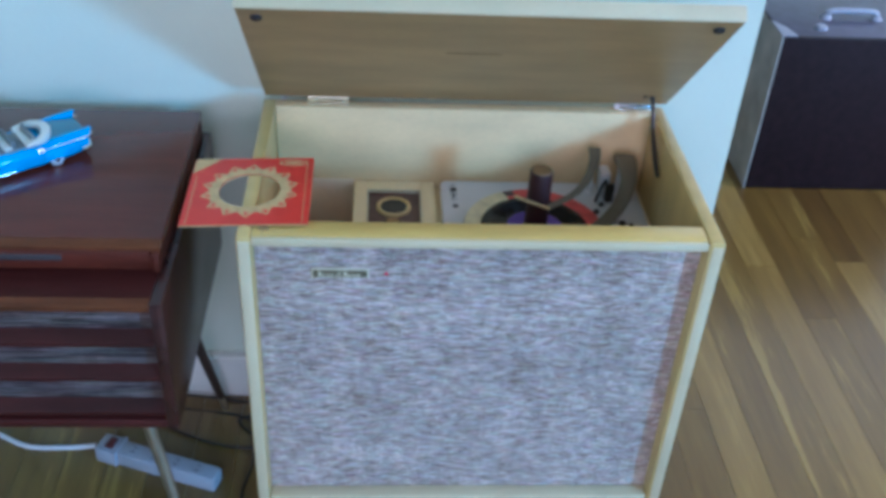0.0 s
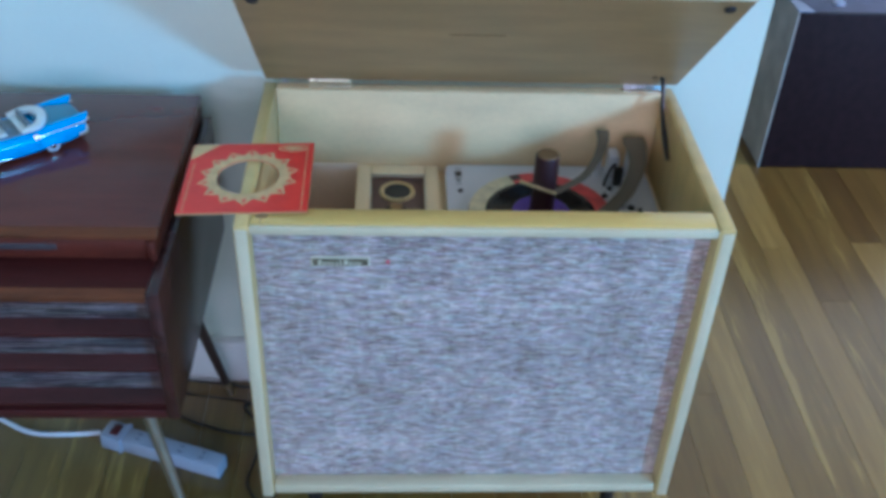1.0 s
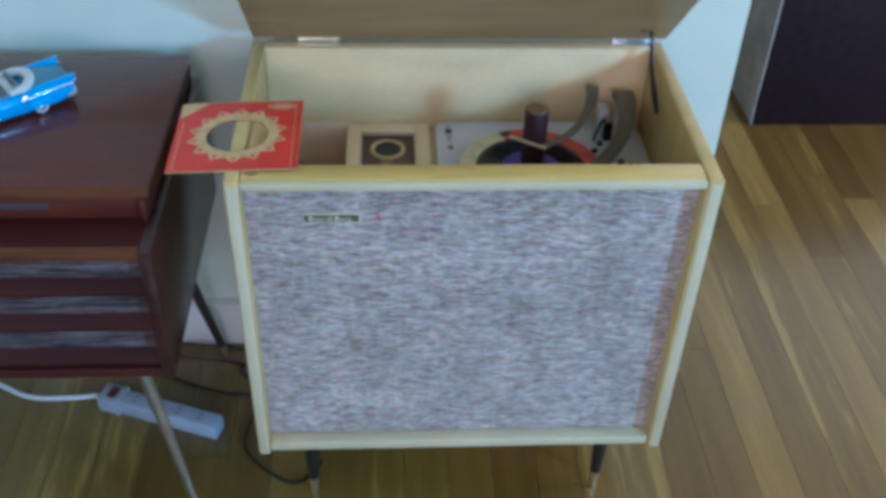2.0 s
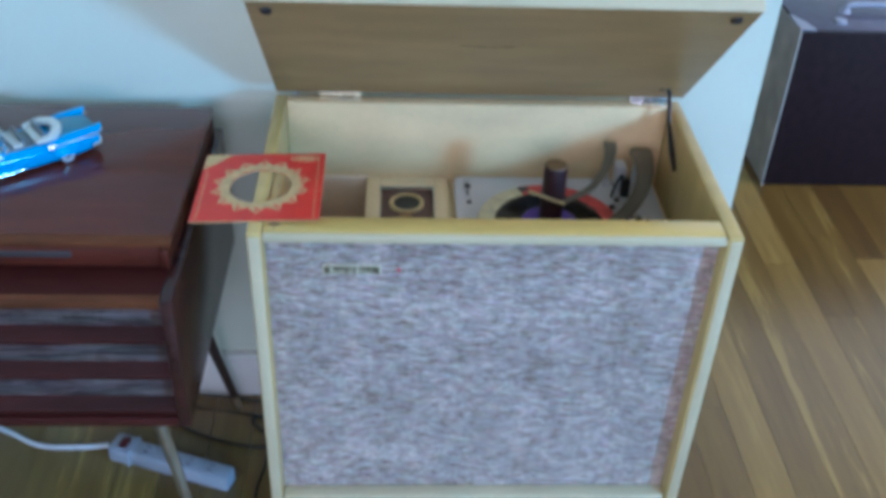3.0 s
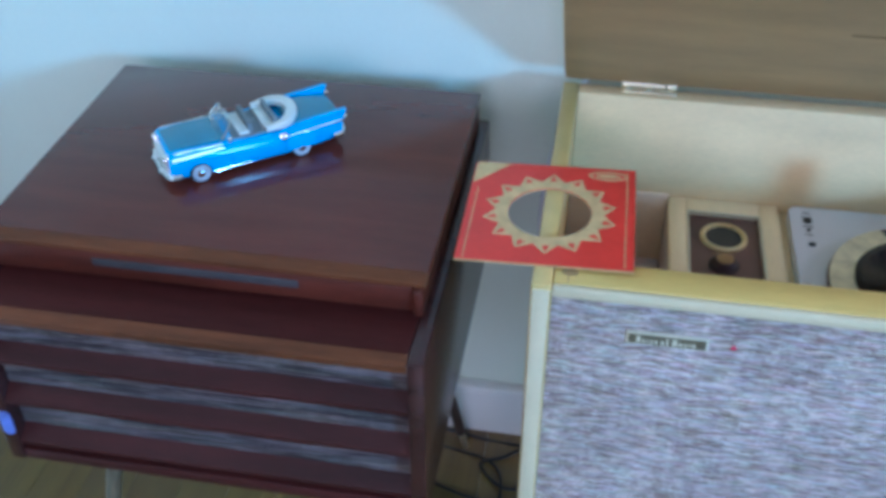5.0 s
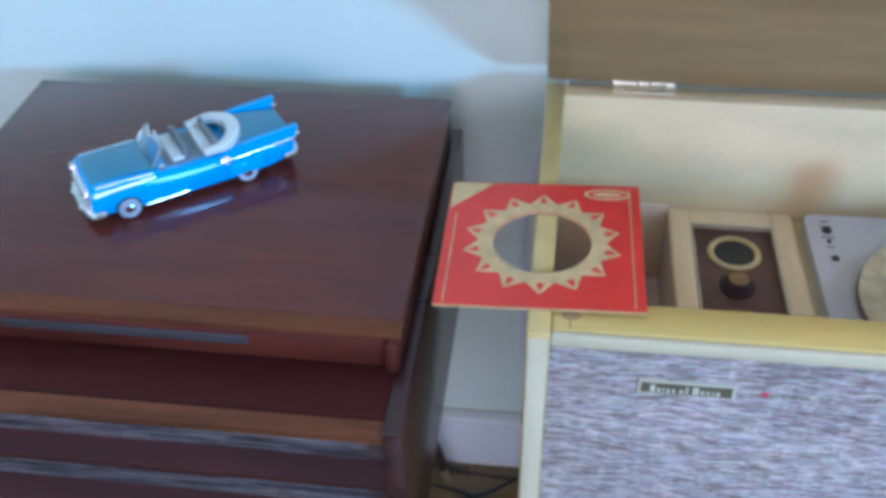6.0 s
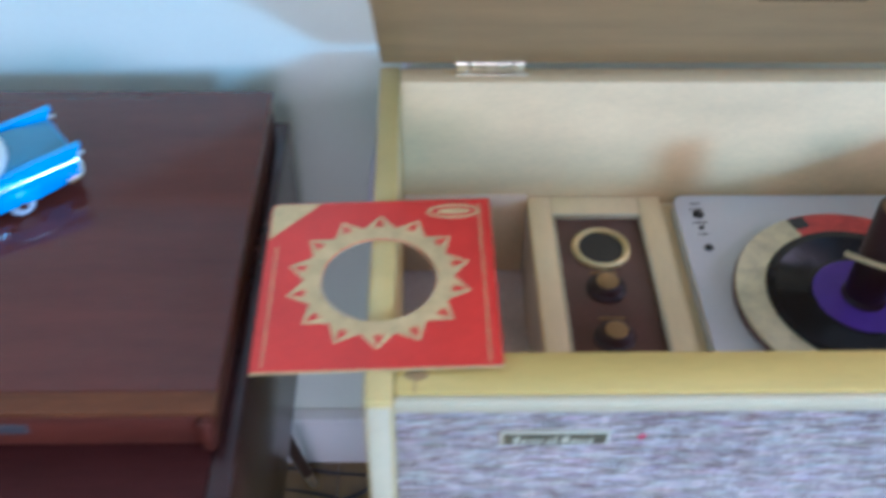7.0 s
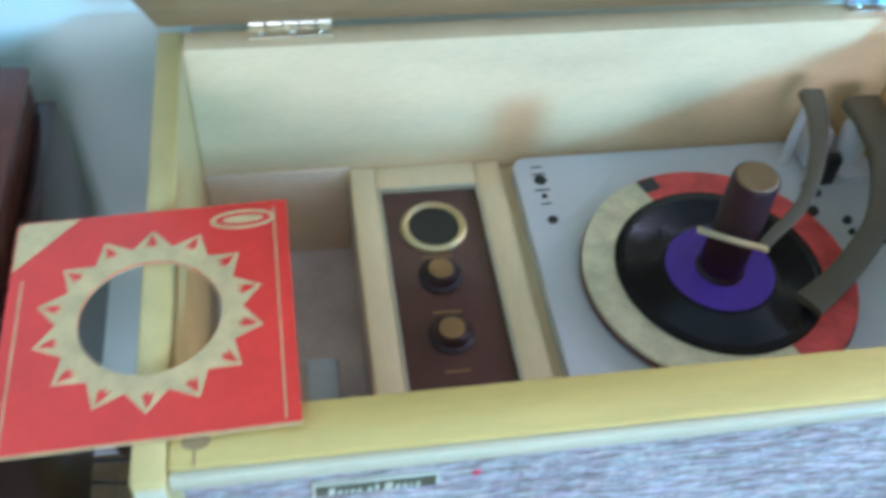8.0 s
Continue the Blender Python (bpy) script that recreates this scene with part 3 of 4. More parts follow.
part("blade", sweep([(0.460, 0.183, 0.673), (0.433, 0.190, 0.679), (0.405, 0.199, 0.685)], 0.0030, 12, 8, 0.5), M_IVORY, ov, "pale stabiliser blade")
part("pivot_post", rod((0.558, 0.344, PZ), (0.558, 0.344, 0.676), 0.005, 0.004), M_PLATE, chg)
part("bracket", box((0.572, 0.330, PZ), (0.590, 0.362, PZ + 0.045), 0.004), M_PLATE, chg)
part("linkage", sweep([(0.563, 0.307, 0.606), (0.566, 0.311, 0.618), (0.574, 0.321, 0.630), (0.582, 0.323, 0.640)], 0.0026, 16, 8), M_BLACK, chg, "black linkage")
part("switch_box", box((0.579, 0.309, PZ), (0.593, 0.321, 0.636), 0.002), M_BLACK, chg, "small black switch")
for kx, ky, r in ((0.560, 0.278, 0.0055), (0.588, 0.264, 0.0040), (0.598, 0.245, 0.006), (0.612, 0.238, 0.004), (0.586, 0.250, 0.003), (0.624, 0.165, 0.007), (0.572, 0.300, 0.005)):
    part("screw", lathe((kx, ky, PZ), [(r, 0), (r, 0.003), (r * 0.6, 0.005)], seg=16), M_BLACK, chg)
# speed knobs and printed scale at the side of the plate
for kx, ky, r in ((0.3215, 0.340, 0.0058), (0.3225, 0.291, 0.0045), (0.321, 0.320, 0.0025)):
    part("speed_knob", lathe((kx, ky, PZ), [(r, 0), (r, 0.001), (r * 0.8, 0.002)], seg=20), M_BLACK, chg)
for by, bw in ((0.356, 0.010), (0.327, 0.014), (0.310, 0.009), (0.347, 0.013)):
    part("mark", box((0.321 - bw / 2, by, PZ - 0.0002), (0.321 + bw / 2, by + 0.0016, PZ + 0.0004)), M_PRINT, chg)

rec = thing("vinyl_record", (SX, SY, RZ), "black seven-inch record with a purple label on the platter", "record")
groove = [(0.0215, 0.0), (0.0875, 0.0), (0.088, 0.0009), (0.0872, 0.0018), (0.080, 0.0016)]
for i in range(26):
    r = 0.0795 - i * 0.0012
    groove += [(r, 0.0017), (r - 0.0006, 0.0013)]
groove += [(0.0475, 0.0016), (0.0215, 0.0016)]
part("disc", lathe((SX, SY, RZ), groove, seg=96), M_VINYL, rec, "shiny black grooved vinyl")
part("label", lathe((SX, SY, RZ + 0.0016), [(0.0215, 0.0), (0.0455, 0.0), (0.0455, 0.0005), (0.0215, 0.0005)], seg=64), M_LABEL, rec, "purple paper label")

# ---- paper sleeve with a sunburst print ----
SLX, SLY = 0.0078, 0.1135
slv = thing("record_sleeve", (SLX, SLY, CT), "red paper record sleeve with a tan sunburst and open centre", "record sleeve", local=pose(SLX, SLY, CT + 0.0012, 0, -1.6, 0.6))
hs = 0.0880
hole = ellipse(0, 0, 0.0435, 0.0435, 56)
part("back_leaf", prism([(-hs, -hs), (hs, -hs), (hs, hs), (-hs, hs)], 0.0, 0.0009, [hole]), M_SLEEVETAN, slv)
part("front_leaf", prism([(-hs, -hs + 0.0015), (hs, -hs + 0.0015), (hs, hs), (-hs + 0.004, hs), (-hs, hs - 0.004)], 0.0014, 0.0022, [hole]), M_SLEEVE, slv, "red printed front")
star = []
NP = 14
for i in range(NP * 2):
    a = radians(90 + 360 * i / (NP * 2))
    r = 0.0705 if i % 2 == 0 else 0.0565
    star.append((r * math.cos(a), r * math.sin(a)))
part("sunburst", prism(star, 0.00221, 0.00245, [ellipse(0, 0, 0.0437, 0.0437, 56)]), M_SLEEVETAN, slv, "tan sunburst print")
for i in range(NP):
    a = radians(90 + 360 * i / NP)
    c, s = math.cos(a), math.sin(a)
    tri = [(0.0672, 0.0004), (0.0600, 0.0034), (0.0555, 0.0046), (0.0590, 0.0016), (0.0548, 0.0002), (0.0580, -0.0012), (0.0560, -0.0030), (0.0606, -0.0022)]
    part("ray_mark", prism([(r * c - w * s, r * s + w * c) for r, w in tri], 0.00246, 0.00262), M_SLEEVE, slv)
part("corner_flash", prism([(-hs + 0.001, hs - 0.042), (-hs + 0.040, hs - 0.001), (-hs + 0.005, hs - 0.001), (-hs + 0.001, hs - 0.005)], 0.00221, 0.0025), M_SLEEVETAN, slv, "tan corner flash")
part("logo_oval", prism(ellipse(0.0585, 0.0735, 0.0215, 0.0085, 36), 0.00221, 0.00245, [ellipse(0.0585, 0.0735, 0.0185, 0.0062, 36)]), M_SLEEVETAN, slv)
part("logo_bar", prism(ellipse(0.0585, 0.0735, 0.0135, 0.0032, 24), 0.00221, 0.00245), M_SLEEVETAN, slv)
for bx in (hs - 0.0095, -hs + 0.0075):
    part("border_line", box((bx, -hs + 0.004, 0.00221), (bx + 0.0011, hs - (0.006 if bx > 0 else 0.05), 0.00245)), M_SLEEVETAN, slv)

# ---- dark wood radio console ----
def wedge(x0, x1, y0, y1, z0, z1, z2):
    """A board along x whose top falls from z2 at y1 to z1 at y0."""
    bm = bmesh.new()
    prof = [(y0, z0), (y0, z1 - 0.002), (y0 + 0.003, z1), (y1, z2), (y1, z0)]
    a = [bm.verts.new((x0, y, z)) for y, z in prof]
    b = [bm.verts.new((x1, y, z)) for y, z in prof]
    for i in range(5):
        j = (i + 1) % 5
        bm.faces.new((a[i], a[j], b[j], b[i]))
    bm.faces.new(a)
    bm.faces.new(list(reversed(b)))
    return bm


rad = thing("radio_console", (-0.343, 0.17, 0.0), "dark walnut radio console with louvred cloth front on splayed legs", "radio console")
RX0, RX1, RY0, RY1, RB, RT = -0.595, -0.094, -0.060, 0.408, 0.436, 0.671
part("side_panel", box((RX1 - 0.018, RY0, RB), (RX1, RY1, RT), 0.003), M_DARKWOOD, rad)
part("side_panel", box((RX0, RY0, RB), (RX0 + 0.018, RY1, RT), 0.003), M_DARKWOOD, rad)
# thin plate that paints the spot of window light on the panel
patch = prism(rounded(-0.5900, -0.5755, 0.481, 0.518, 0.006), -RY0, -RY0 + 0.0012)
bmesh.ops.transform(patch, matrix=Matrix.Rotation(radians(90), 4, 'X'), verts=patch.verts)
part("worn_patch", patch, M_PATCH, rad, "blue spot of window light, painted as a patch")
part("bottom_panel", box((RX0 + 0.018, RY0 + 0.002, RB), (RX1 - 0.018, RY1, RB + 0.016), 0.002), M_REDWOOD, rad)
part("back_panel", box((RX0 + 0.018, RY1 - 0.012, RB + 0.016), (RX1 - 0.018, RY1, RT - 0.016)), M_DARKWOOD, rad)
part("deck", box((RX0 + 0.018, RY0 + 0.013, RT - 0.016), (RX1 - 0.018, RY1, RT - 0.001)), M_DECK, rad, "red ledge, shade under the hood put into its colour")
part("deck_edge", wedge(RX0 + 0.018, RX1 - 0.018, RY0, RY0 + 0.013, RT - 0.013, RT - 0.004, RT + 0.001), M_ORANGE, rad, "orange-brown front edge, light on its bevel put into the colour")
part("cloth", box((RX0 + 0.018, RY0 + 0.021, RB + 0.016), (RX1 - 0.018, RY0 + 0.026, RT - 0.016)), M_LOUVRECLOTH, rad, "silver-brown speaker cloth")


def louvre(z):
    """A slat that slopes outwards and down, its upper face to the front."""
    bm = bmesh.new()
    prof = [(RY0 + 0.021, z + 0.006), (RY0 + 0.021, z - 0.004), (RY0 + 0.009, z - 0.014), (RY0 + 0.004, z - 0.014), (RY0 + 0.003, z - 0.008)]
    a = [bm.verts.new((RX0 + 0.018, y, zz)) for y, zz in prof]
    b = [bm.verts.new((RX1 - 0.018, y, zz)) for y, zz in prof]
    for i in range(5):
        j = (i + 1) % 5
        bm.faces.new((a[i], a[j], b[j], b[i]))
    bm.faces.new(a)
    bm.faces.new(list(reversed(b)))
    return bm


for z in (0.606, 0.541, 0.474):
    part("slat", louvre(z), M_REDWOOD, rad, "reddish louvre slat")

# hood
HX0, HX1, HY0, HY1, HT = -0.598, -0.105, 0.016, 0.401, 0.7145
hood = part("hood", box((HX0, HY0 + 0.014, HT - 0.010), (HX1, HY1, HT), 0.003), M_TOP, rad, "polished dark walnut top")
part("front_edge", wedge(HX0 + 0.0005, HX1 - 0.0005, HY0, HY0 + 0.014, HT - 0.010, HT - 0.004, HT), M_ORANGE, hood, "orange-brown edge, light on its bevel put into the colour")
part("apron", box((HX0 + 0.0145, HY0 - 0.001, RT + 0.001), (HX1 - 0.0145, HY0 + 0.018, HT - 0.0102), 0.002), M_BRICK, hood, "brick red front rail")
part("metal_strip", box((HX0 + 0.13, HY0 - 0.0022, RT + 0.016), (HX1 - 0.135, HY0 + 0.0005, RT + 0.0265), 0.001), M_SLIVER, hood, "dull metal strip")
for cx in (HX0 + 0.002, HX1 - 0.014):
    part("cheek", box((cx, HY0 - 0.008, RT), (cx + 0.012, HY1 - 0.002, HT - 0.0102), 0.004), M_BRICK, hood)
part("hood_back", box((HX0 + 0.014, HY1 - 0.014, RT), (HX1 - 0.014, HY1 - 0.002, HT - 0.0102)), M_DARKWOOD, hood)
# back legs are dark brown, front legs pale metal
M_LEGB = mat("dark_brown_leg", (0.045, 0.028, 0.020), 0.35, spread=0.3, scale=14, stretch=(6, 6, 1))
M_LEGW = mat("pale_metal_leg", (0.26, 0.23, 0.16), 0.32, 0.75, spread=0.25, scale=14, stretch=(6, 6, 1))
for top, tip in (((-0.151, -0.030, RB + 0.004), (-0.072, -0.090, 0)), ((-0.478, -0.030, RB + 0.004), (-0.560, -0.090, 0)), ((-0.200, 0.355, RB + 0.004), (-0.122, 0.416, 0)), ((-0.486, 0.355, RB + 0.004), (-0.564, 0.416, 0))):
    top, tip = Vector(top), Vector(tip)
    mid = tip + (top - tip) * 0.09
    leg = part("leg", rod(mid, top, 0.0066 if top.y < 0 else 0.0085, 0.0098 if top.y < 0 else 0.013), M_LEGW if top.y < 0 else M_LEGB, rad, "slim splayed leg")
    part("ferrule", rod(tip, mid, 0.0055, 0.007), M_BRASS, leg, "brass ferrule")

# ---- toy car ----
car = thing("toy_car", (0, 0, 0), "shiny blue toy convertible with tail fins", "toy car", local=pose(-0.362, 0.211, HT, 0, 0, -143.4))


def loft(sections, n=14):
    """A shell through cross sections (x, half width, bottom, shoulder, crown); the car's front is +x."""
    bm = bmesh.new()
    rings = []
    for x, w, zb, zs, zt in sections:
        pts = [(-w * 0.86, zb), (-w * 0.98, zb + (zs - zb) * 0.35), (-w, zb + (zs - zb) * 0.7), (-w * 0.95, zs), (-w * 0.62, zs + (zt - zs) * 0.75), (-w * 0.25, zt)]
        pts = pts + [(-a, b) for a, b in reversed(pts)]
        rings.append([bm.verts.new((x, a, b)) for a, b in pts])
    for a, b in zip(rings, rings[1:]):
        for i in range(len(a)):
            j = (i + 1) % len(a)
            bm.faces.new((a[i], b[i], b[j], a[j]))
    bm.faces.new(rings[0])
    bm.faces.new(list(reversed(rings[-1])))
    return bm


W2 = 0.036
part("body", loft([(-0.115, W2 * 0.84, 0.016, 0.036, 0.037), (-0.110, W2 * 0.93, 0.011, 0.040, 0.040), (-0.085, W2 * 0.98, 0.008, 0.041, 0.042), (-0.045, W2, 0.007, 0.039, 0.039),
     (0.0, W2, 0.007, 0.0385, 0.0385), (0.028, W2, 0.007, 0.041, 0.042), (0.060, W2, 0.008, 0.0425, 0.0445), (0.086, W2 * 0.97, 0.009, 0.0425, 0.044), (0.0935, W2 * 0.92, 0.012, 0.039, 0.041)]), M_CARBLUE, car, "glossy blue body")
part("hood", loft([(0.026, W2 * 0.80, 0.040, 0.0445, 0.0460), (0.060, W2 * 0.78, 0.041, 0.0460, 0.0480), (0.089, W2 * 0.72, 0.038, 0.0440, 0.0455)]), M_CARTEAL, car)
part("trunk", loft([(-0.112, W2 * 0.70, 0.034, 0.0405, 0.0415), (-0.080, W2 * 0.72, 0.038, 0.044, 0.0455), (-0.050, W2 * 0.74, 0.038, 0.044, 0.0455)]), M_CARTEAL, car)
for s in (-1, 1):
    bm = bmesh.new()
    prof = [(-0.119, 0.0475), (-0.113, 0.036), (-0.028, 0.0375), (-0.040, 0.0410), (-0.078, 0.0455)]
    a = [bm.verts.new((x, s * W2 * 0.99, z)) for x, z in prof]
    b = [bm.verts.new((x, s * W2 * 0.80, z)) for x, z in prof]
    for i in range(5):
        j = (i + 1) % 5
        bm.faces.new((a[i], a[j], b[j], b[i]))
    bm.faces.new(a), bm.faces.new(list(reversed(b)))
    part("tail_fin", bm, M_CARBLUE, car, "pointed blue tail fin")
    part("side_trim", rod((-0.114, s * W2 * 0.955, 0.0345), (-0.045, s * W2 * 0.995, 0.0315), 0.0022, 0.0010, 12), M_CHROME, car)
    part("side_trim", rod((0.090, s * W2 * 0.955, 0.0350), (0.030, s * W2 * 0.985, 0.0375), 0.0030, 0.0018, 14), M_SILVER, car, "bright silver flash")
    part("fender_line", rod((0.086, s * W2 * 0.90, 0.0418), (0.032, s * W2 * 0.94, 0.0412), 0.0014, 0.0012, 12), M_SILVER, car)
    part("sill_trim", rod((0.002, s * W2 * 0.965, 0.0105), (0.044, s * W2 * 0.965, 0.0095), 0.0013, 0.0017, 14), M_CHROME, car)
    part("ornament", lathe((-0.040, s * W2 * 0.985, 0.0325), [(0.0052, 0), (0.0048, 0.0016), (0.0030, 0.0024), (0.0, 0.0028)], (0, s, 0.5), 16), M_CHROME, car, "round chrome ornament")
    part("door_line", box((0.0225, s * W2 * 0.997 - 0.0006, 0.013), (0.0231, s * W2 * 0.997 + 0.0004, 0.036)), M_CARTEAL, car)
    part("tail_light", lathe((-0.118, s * W2 * 0.88, 0.036), [(0.003, -0.002), (0.0026, 0.002), (0, 0.004)], (-1, 0, 0), 14), M_CHROME, car)
    part("headlight", lathe((0.090, s * W2 * 0.74, 0.035), [(0.0052, 0), (0.0052, 0.005), (0.004, 0.0075), (0, 0.0085)], (1, 0, 0), 16), M_CHROME, car)
    part("door_mirror", lathe((0.022, s * W2 * 0.95, 0.0405), [(0.0012, 0), (0.0012, 0.004), (0.003, 0.0045), (0.003, 0.006)], (0, 0, 1), 12), M_CHROME, car)
    for wx in (-0.060, 0.0605):
        if wx < 0:
            part("fender_skirt", box((wx - 0.018, s * W2 * 1.02 - 0.0015, 0.0125), (wx + 0.018, s * W2 * 1.02 + 0.0015, 0.028), 0.001), M_CARBLUE, car)
        wheel = part("wheel", lathe((wx, s * (W2 - 0.010), 0.0125), [(0.0, 0), (0.0115, 0), (0.0125, 0.0015), (0.0125, 0.0085), (0.0115, 0.0105), (0.0, 0.0105)], (0, s, 0), 28), M_RUBBER, car)
        part("whitewall", lathe((wx, s * (W2 + 0.0005), 0.0125), [(0.0055, 0), (0.0105, 0), (0.0102, 0.0005), (0.0055, 0.0005)], (0, s, 0), 28), M_TYRE, wheel)
        part("hubcap", lathe((wx, s * (W2 + 0.0003), 0.0125), [(0.0055, 0), (0.005, 0.0015), (0.0, 0.0024)], (0, s, 0), 20), M_CHROME, wheel)
part("cabin", box((-0.044, -W2 * 0.76, 0.0375), (0.022, W2 * 0.76, 0.0405), 0.001), M_CARGREY, car)
for sx in (-0.034, -0.004):
    part("seat", box((sx, -W2 * 0.68, 0.040), (sx + 0.013, W2 * 0.68, 0.0445), 0.0015), M_CARWHITE, car, "pale bench seat")
    part("seat_back", box((sx - 0.004, -W2 * 0.68, 0.040), (sx + 0.001, W2 * 0.68, 0.053), 0.0015), M_CARGREY, car)
boot = [(-0.022, -W2 * 0.80, 0.0435), (-0.045, -W2 * 0.78, 0.0460), (-0.058, -W2 * 0.40, 0.0485), (-0.061, 0, 0.049), (-0.058, W2 * 0.40, 0.0485), (-0.045, W2 * 0.78, 0.0460), (-0.022, W2 * 0.80, 0.0435)]
part("top_boot", sweep(boot, [0.004, 0.0062, 0.0068, 0.0068, 0.0062, 0.004], 40, 12, 0.75), M_CARWHITE, car, "white folded-top cover")
part("steering_wheel", sweep([(0.012 + 0.0, -0.016 + 0.007 * math.cos(radians(a)), 0.049 + 0.006 * math.sin(radians(a))) for a in range(0, 361, 45)], 0.0008, 24, 6), M_CARWHITE, car)
bm = bmesh.new()
pl = [(0.030, -W2 * 0.80, 0.043), (0.034, 0, 0.046), (0.030, W2 * 0.80, 0.043), (0.017, W2 * 0.66, 0.061), (0.020, 0, 0.063), (0.017, -W2 * 0.66, 0.061)]
v = [bm.verts.new(p) for p in pl]
bm.faces.new((v[0], v[1], v[4], v[5])), bm.faces.new((v[1], v[2], v[3], v[4]))
sol = bmesh.ops.solidify(bm, geom=bm.faces, thickness=0.0008)
ws = part("windscreen", bm, M_GLASS, car, "clear windscreen")
part("frame", sweep([pl[0], pl[5], pl[4], pl[3], pl[2]], 0.0009, 32, 6), M_CHROME, ws)
part("front_bumper", sweep([(0.082, -W2 * 1.02, 0.014), (0.095, -W2 * 0.88, 0.014), (0.099, 0, 0.014), (0.095, W2 * 0.88, 0.014), (0.082, W2 * 1.02, 0.014)], 0.0042, 28, 10), M_CHROME, car, "chrome bumper")
part("rear_bumper", sweep([(-0.100, -W2 * 1.02, 0.016), (-0.114, -W2 * 0.85, 0.016), (-0.119, 0, 0.016), (-0.114, W2 * 0.85, 0.016), (-0.100, W2 * 1.02, 0.016)], 0.0033, 28, 10), M_CHROME, car, "chrome bumper")
grl = part("grille", box((0.092, -W2 * 0.80, 0.017), (0.0960, W2 * 0.80, 0.0345), 0.001), M_SILVER, car, "pale silver grille")
for k in range(4):
    z = 0.0195 + k * 0.0042
    part("bar", rod((0.0965, -W2 * 0.76, z), (0.0965, W2 * 0.76, z), 0.0011, 0.0011, 8), M_CHROME, grl)
for s in (-1, 1):
    part("bumper_guard", lathe((0.0985, s * W2 * 0.42, 0.0145), [(0.0050, 0), (0.0045, 0.003), (0.0022, 0.0055), (0.0, 0.0060)], (1, 0, 0.15), 14), M_CHROME, car)

# ---- dark carrying case on the floor of the next space ----
case = thing("carrying_case", (1.5, 1.5, 0), "dark plum carrying case with metal edging and a top handle", "carrying case")
KX0, KX1, KY0, KY1, KT = 1.262, 1.80, 1.322, 1.62, 0.478
part("body", box((KX0 + 0.004, KY0, 0.0), (KX1, KY1, KT), 0.006), M_CASE, case)
part("top_cover", box((KX0 + 0.006, KY0 + 0.005, KT - 0.002), (KX1 - 0.004, KY1 - 0.004, KT + 0.0015), 0.001), M_CASETOP, case, "dark top with blue window sheen put into its colour")
part("side_cover", box((KX0, KY0 + 0.004, 0.004), (KX0 + 0.0045, KY1 - 0.004, KT - 0.004), 0.002), M_CASESIDE, case, "grey side, light falling on it put into the colour")
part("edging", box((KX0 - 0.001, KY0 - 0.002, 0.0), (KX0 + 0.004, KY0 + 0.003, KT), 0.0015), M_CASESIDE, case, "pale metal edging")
part("edging", box((KX0, KY0 - 0.002, KT - 0.004), (KX1, KY0 + 0.004, KT + 0.003), 0.002), M_SLIVER, case)
part("corner_plate", prism([(KX0 - 0.002, KY0 - 0.002), (KX0 + 0.04, KY0 - 0.002), (KX0 + 0.028, KY0 + 0.05), (KX0 - 0.002, KY0 + 0.10)], KT - 0.001, KT + 0.0045), M_STRIP, case, "pale corner plate")
part("handle", sweep([(1.425, KY0 + 0.13, KT + 0.008), (1.432, KY0 + 0.13, KT + 0.020), (1.46, KY0 + 0.13, KT + 0.024), (1.53, KY0 + 0.13, KT + 0.024), (1.563, KY0 + 0.13, KT + 0.020), (1.57, KY0 + 0.13, KT + 0.008)], 0.0085, 30, 12), M_STRIP, case, "pale handle")
for hx in (1.425, 1.57):
    part("handle_mount", lathe((hx, KY0 + 0.13, KT), [(0.018, 0), (0.016, 0.006), (0.009, 0.012)], seg=20), M_STRIP, case)
part("latch", lathe((1.385, KY0 + 0.055, KT), [(0.018, 0), (0.017, 0.008), (0.012, 0.012)], seg=20), M_STRIP, case)

# ---- power strip and cords ----
PSM = Matrix.Translation((-0.235, 0.250, 0)) @ Matrix.Rotation(math.atan2(0.205 - 0.295, -0.11 + 0.359), 4, 'Z')
ps = thing("power_strip", (0, 0, 0), "white plastic power strip with a red switch", "power strip", local=PSM)
part("housing", box((-0.077, -0.0185, 0.0), (0.134, 0.0185, 0.036), 0.005), M_STRIP, ps)
part("end_housing", box((-0.122, -0.0235, 0.0), (-0.078, 0.0235, 0.037), 0.006), M_STRIP, ps)
part("collar", box((-0.083, -0.0250, 0.001), (-0.074, 0.0250, 0.0385), 0.003), M_STRIP, ps)
part("switch", box((-0.103, -0.013, 0.034), (-0.087, 0.013, 0.042), 0.002), M_REDSW, ps, "dark red switch")
for k in range(4):
    ox = -0.045 + k * 0.046
    so = part("socket", lathe((ox, 0, 0.035), [(0.0150, 0), (0.0150, 0.0018), (0.0135, 0.002)], seg=24), M_STRIP, ps)
    for dy in (-0.006, 0.006):
        part("slot", box((ox - 0.005, dy - 0.001, 0.0368), (ox + 0.004, dy + 0.001, 0.0373)), M_BLACK, so)


def cord(points, r, m, label, owner):
    return part("power_cord", sweep(points, r, 60, 8), m, owner, label)


cord([(-0.362, 0.296, 0.016), (-0.42, 0.300, 0.006), (-0.50, 0.305, 0.005), (-0.58, 0.345, 0.005), (-0.70, 0.40, 0.005), (-0.95, 0.42, 0.005)], 0.0048, M_CORDW, "white power cord lying on the floor", ps).matrix_parent_inverse = PSM.inverted()
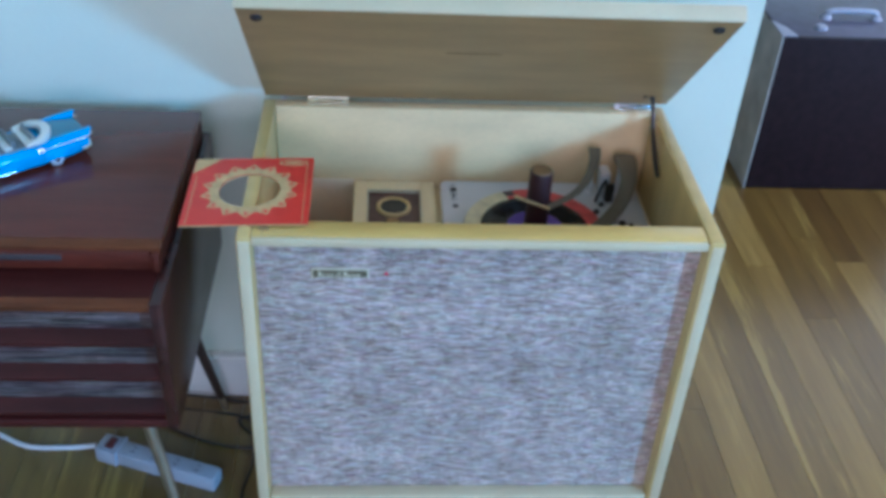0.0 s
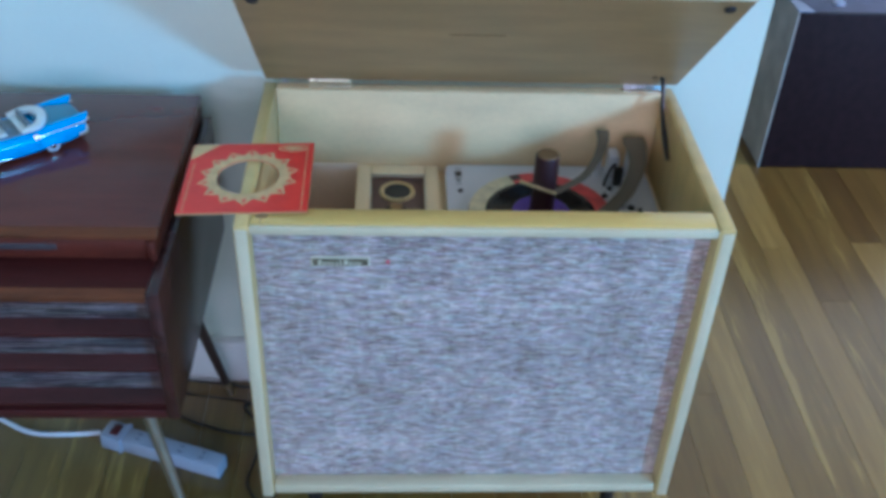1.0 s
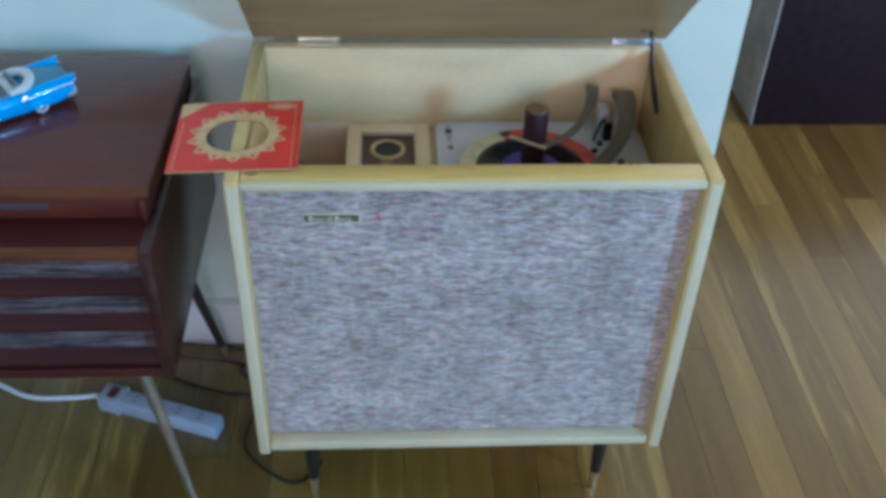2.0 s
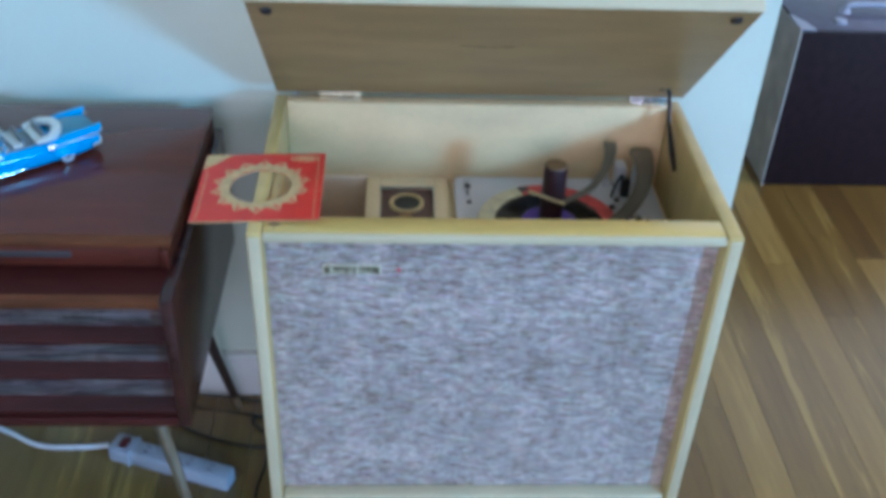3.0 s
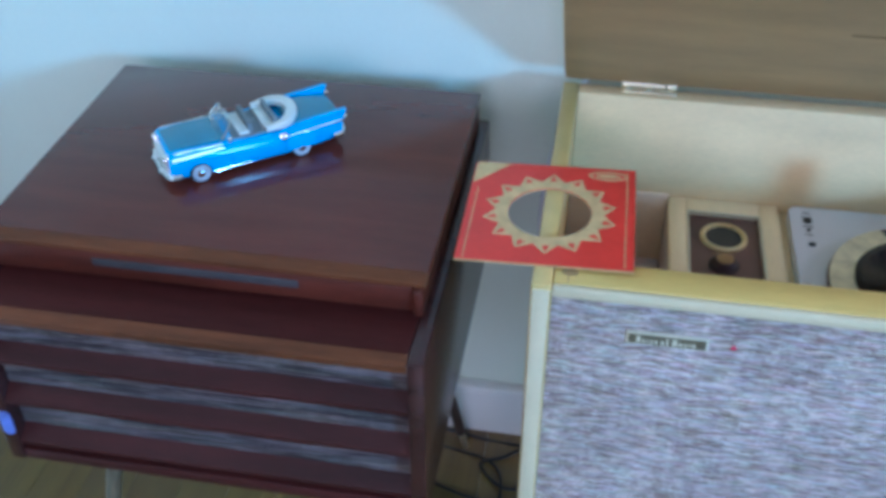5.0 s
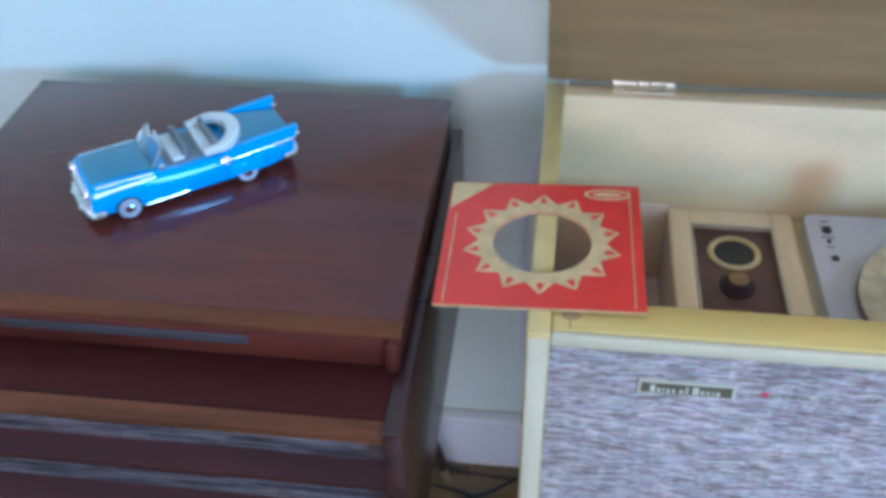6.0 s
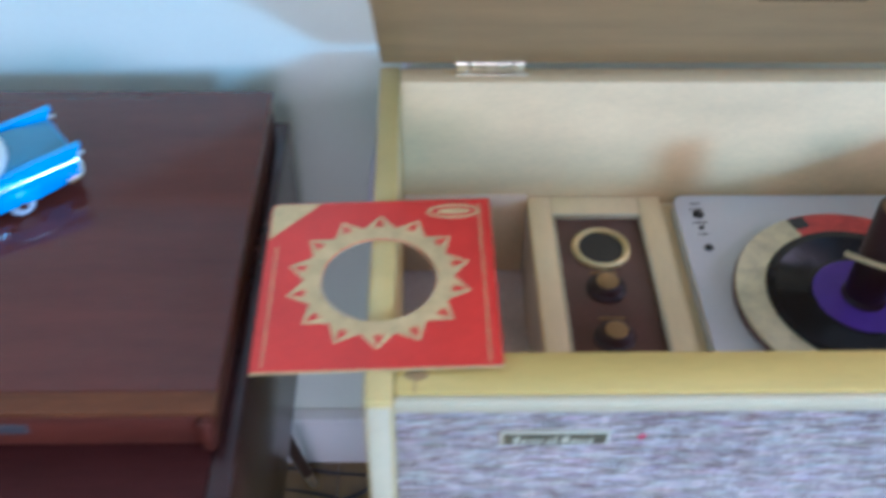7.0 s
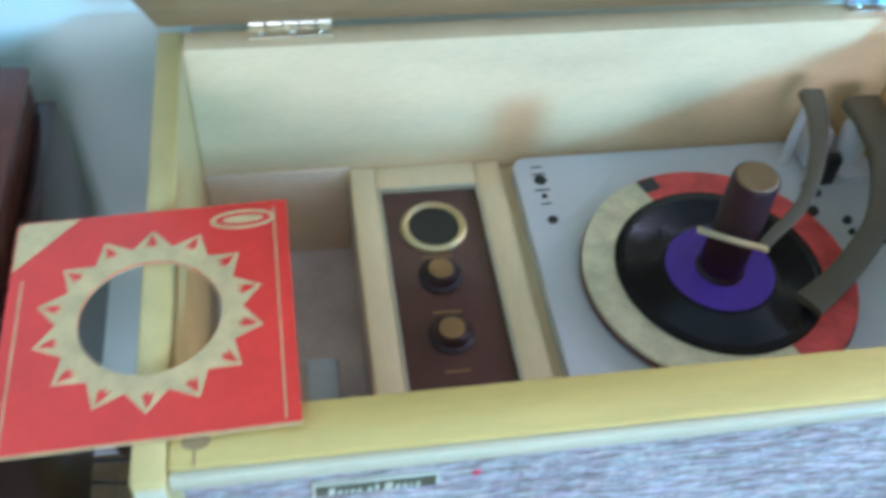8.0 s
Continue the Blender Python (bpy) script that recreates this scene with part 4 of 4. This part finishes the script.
cord([(-0.30, 0.40, 0.005), (-0.19, 0.335, 0.005), (-0.08, 0.30, 0.005), (0.02, 0.315, 0.005), (0.10, 0.33, 0.005), (0.20, 0.36, 0.02)], 0.0026, M_BLACK, "black power cord lying on the floor", con)
cord([(-0.34, 0.432, 0.50), (-0.33, 0.432, 0.15), (-0.24, 0.42, 0.010), (-0.07, 0.38, 0.005), (-0.05, 0.27, 0.005), (-0.06, 0.17, 0.005), (0.0, 0.10, 0.005), (0.05, 0.08, 0.005), (0.09, 0.13, 0.005)], 0.0026, M_BLACK, "black power cord looping over the floor", rad)
cord([(0.04, 0.428, 0.30), (0.01, 0.425, 0.06), (-0.045, 0.40, 0.008), (-0.09, 0.375, 0.005), (-0.04, 0.33, 0.005), (0.03, 0.36, 0.005)], 0.003, M_BLACK, "thin black cord behind the console", con)
cord([(-0.38, 0.432, 0.50), (-0.36, 0.432, 0.10), (-0.12, 0.436, 0.006), (0.0, 0.425, 0.005), (0.06, 0.41, 0.005)], 0.003, M_BLACK, "thin black cord along the baseboard", rad)

cord([(0.10, 0.445, 0.77), (0.03, 0.452, 0.72), (-0.012, 0.4555, 0.58), (-0.020, 0.4550, 0.42), (-0.008, 0.4555, 0.22), (-0.003, 0.4440, 0.11), (0.0, 0.4440, 0.05), (0.02, 0.43, 0.006), (0.08, 0.42, 0.005)], 0.0044, M_CORDW, "thin white cord hanging down the wall", con)

# ---- floor boards ----
PWID = 0.083
rng = random.Random(5)
lengths = (0.9, 1.4, 2.0)
plank_meshes = {}
for L in lengths:
    for tone in (M_PLANK, M_PLANKPALE):
        plank_meshes[L, tone.name] = mesh_of("plank", box((-PWID / 2 + 0.0004, -L / 2 + 0.0004, -0.012), (PWID / 2 - 0.0004, L / 2 - 0.0004, 0.0)), tone, False)
rest = bmesh.new()
near = 0
cols = int((XR - XL) / PWID) + 1
for c in range(cols):
    x = XL + (c + 0.5) * PWID
    y = YS - rng.uniform(0, 0.9)
    while y < YN:
        L = rng.choice(lengths)
        if -1.05 < x < 2.15 and y + L > -0.55 and y + L < YN and near < 300:
            tone = M_PLANKPALE if c in (26, 29, 23) and y + L > 0.9 or rng.random() < 0.06 else M_PLANK
            ob = new("plank", plank_meshes[L, tone.name])
            ob.location = (x, y + L / 2, 0)
            ob.parent = floor
            near += 1
        else:
            box((x - PWID / 2 + 0.0006, max(y, YS) + 0.0006, -0.012), (min(x + PWID / 2, XR) - 0.0006, min(y + L, YN) - 0.0006, 0.0), bm=rest)
        y += L
far = part("far_planks", rest, M_PLANKFAR, floor)
far["kind"] = "stuff"
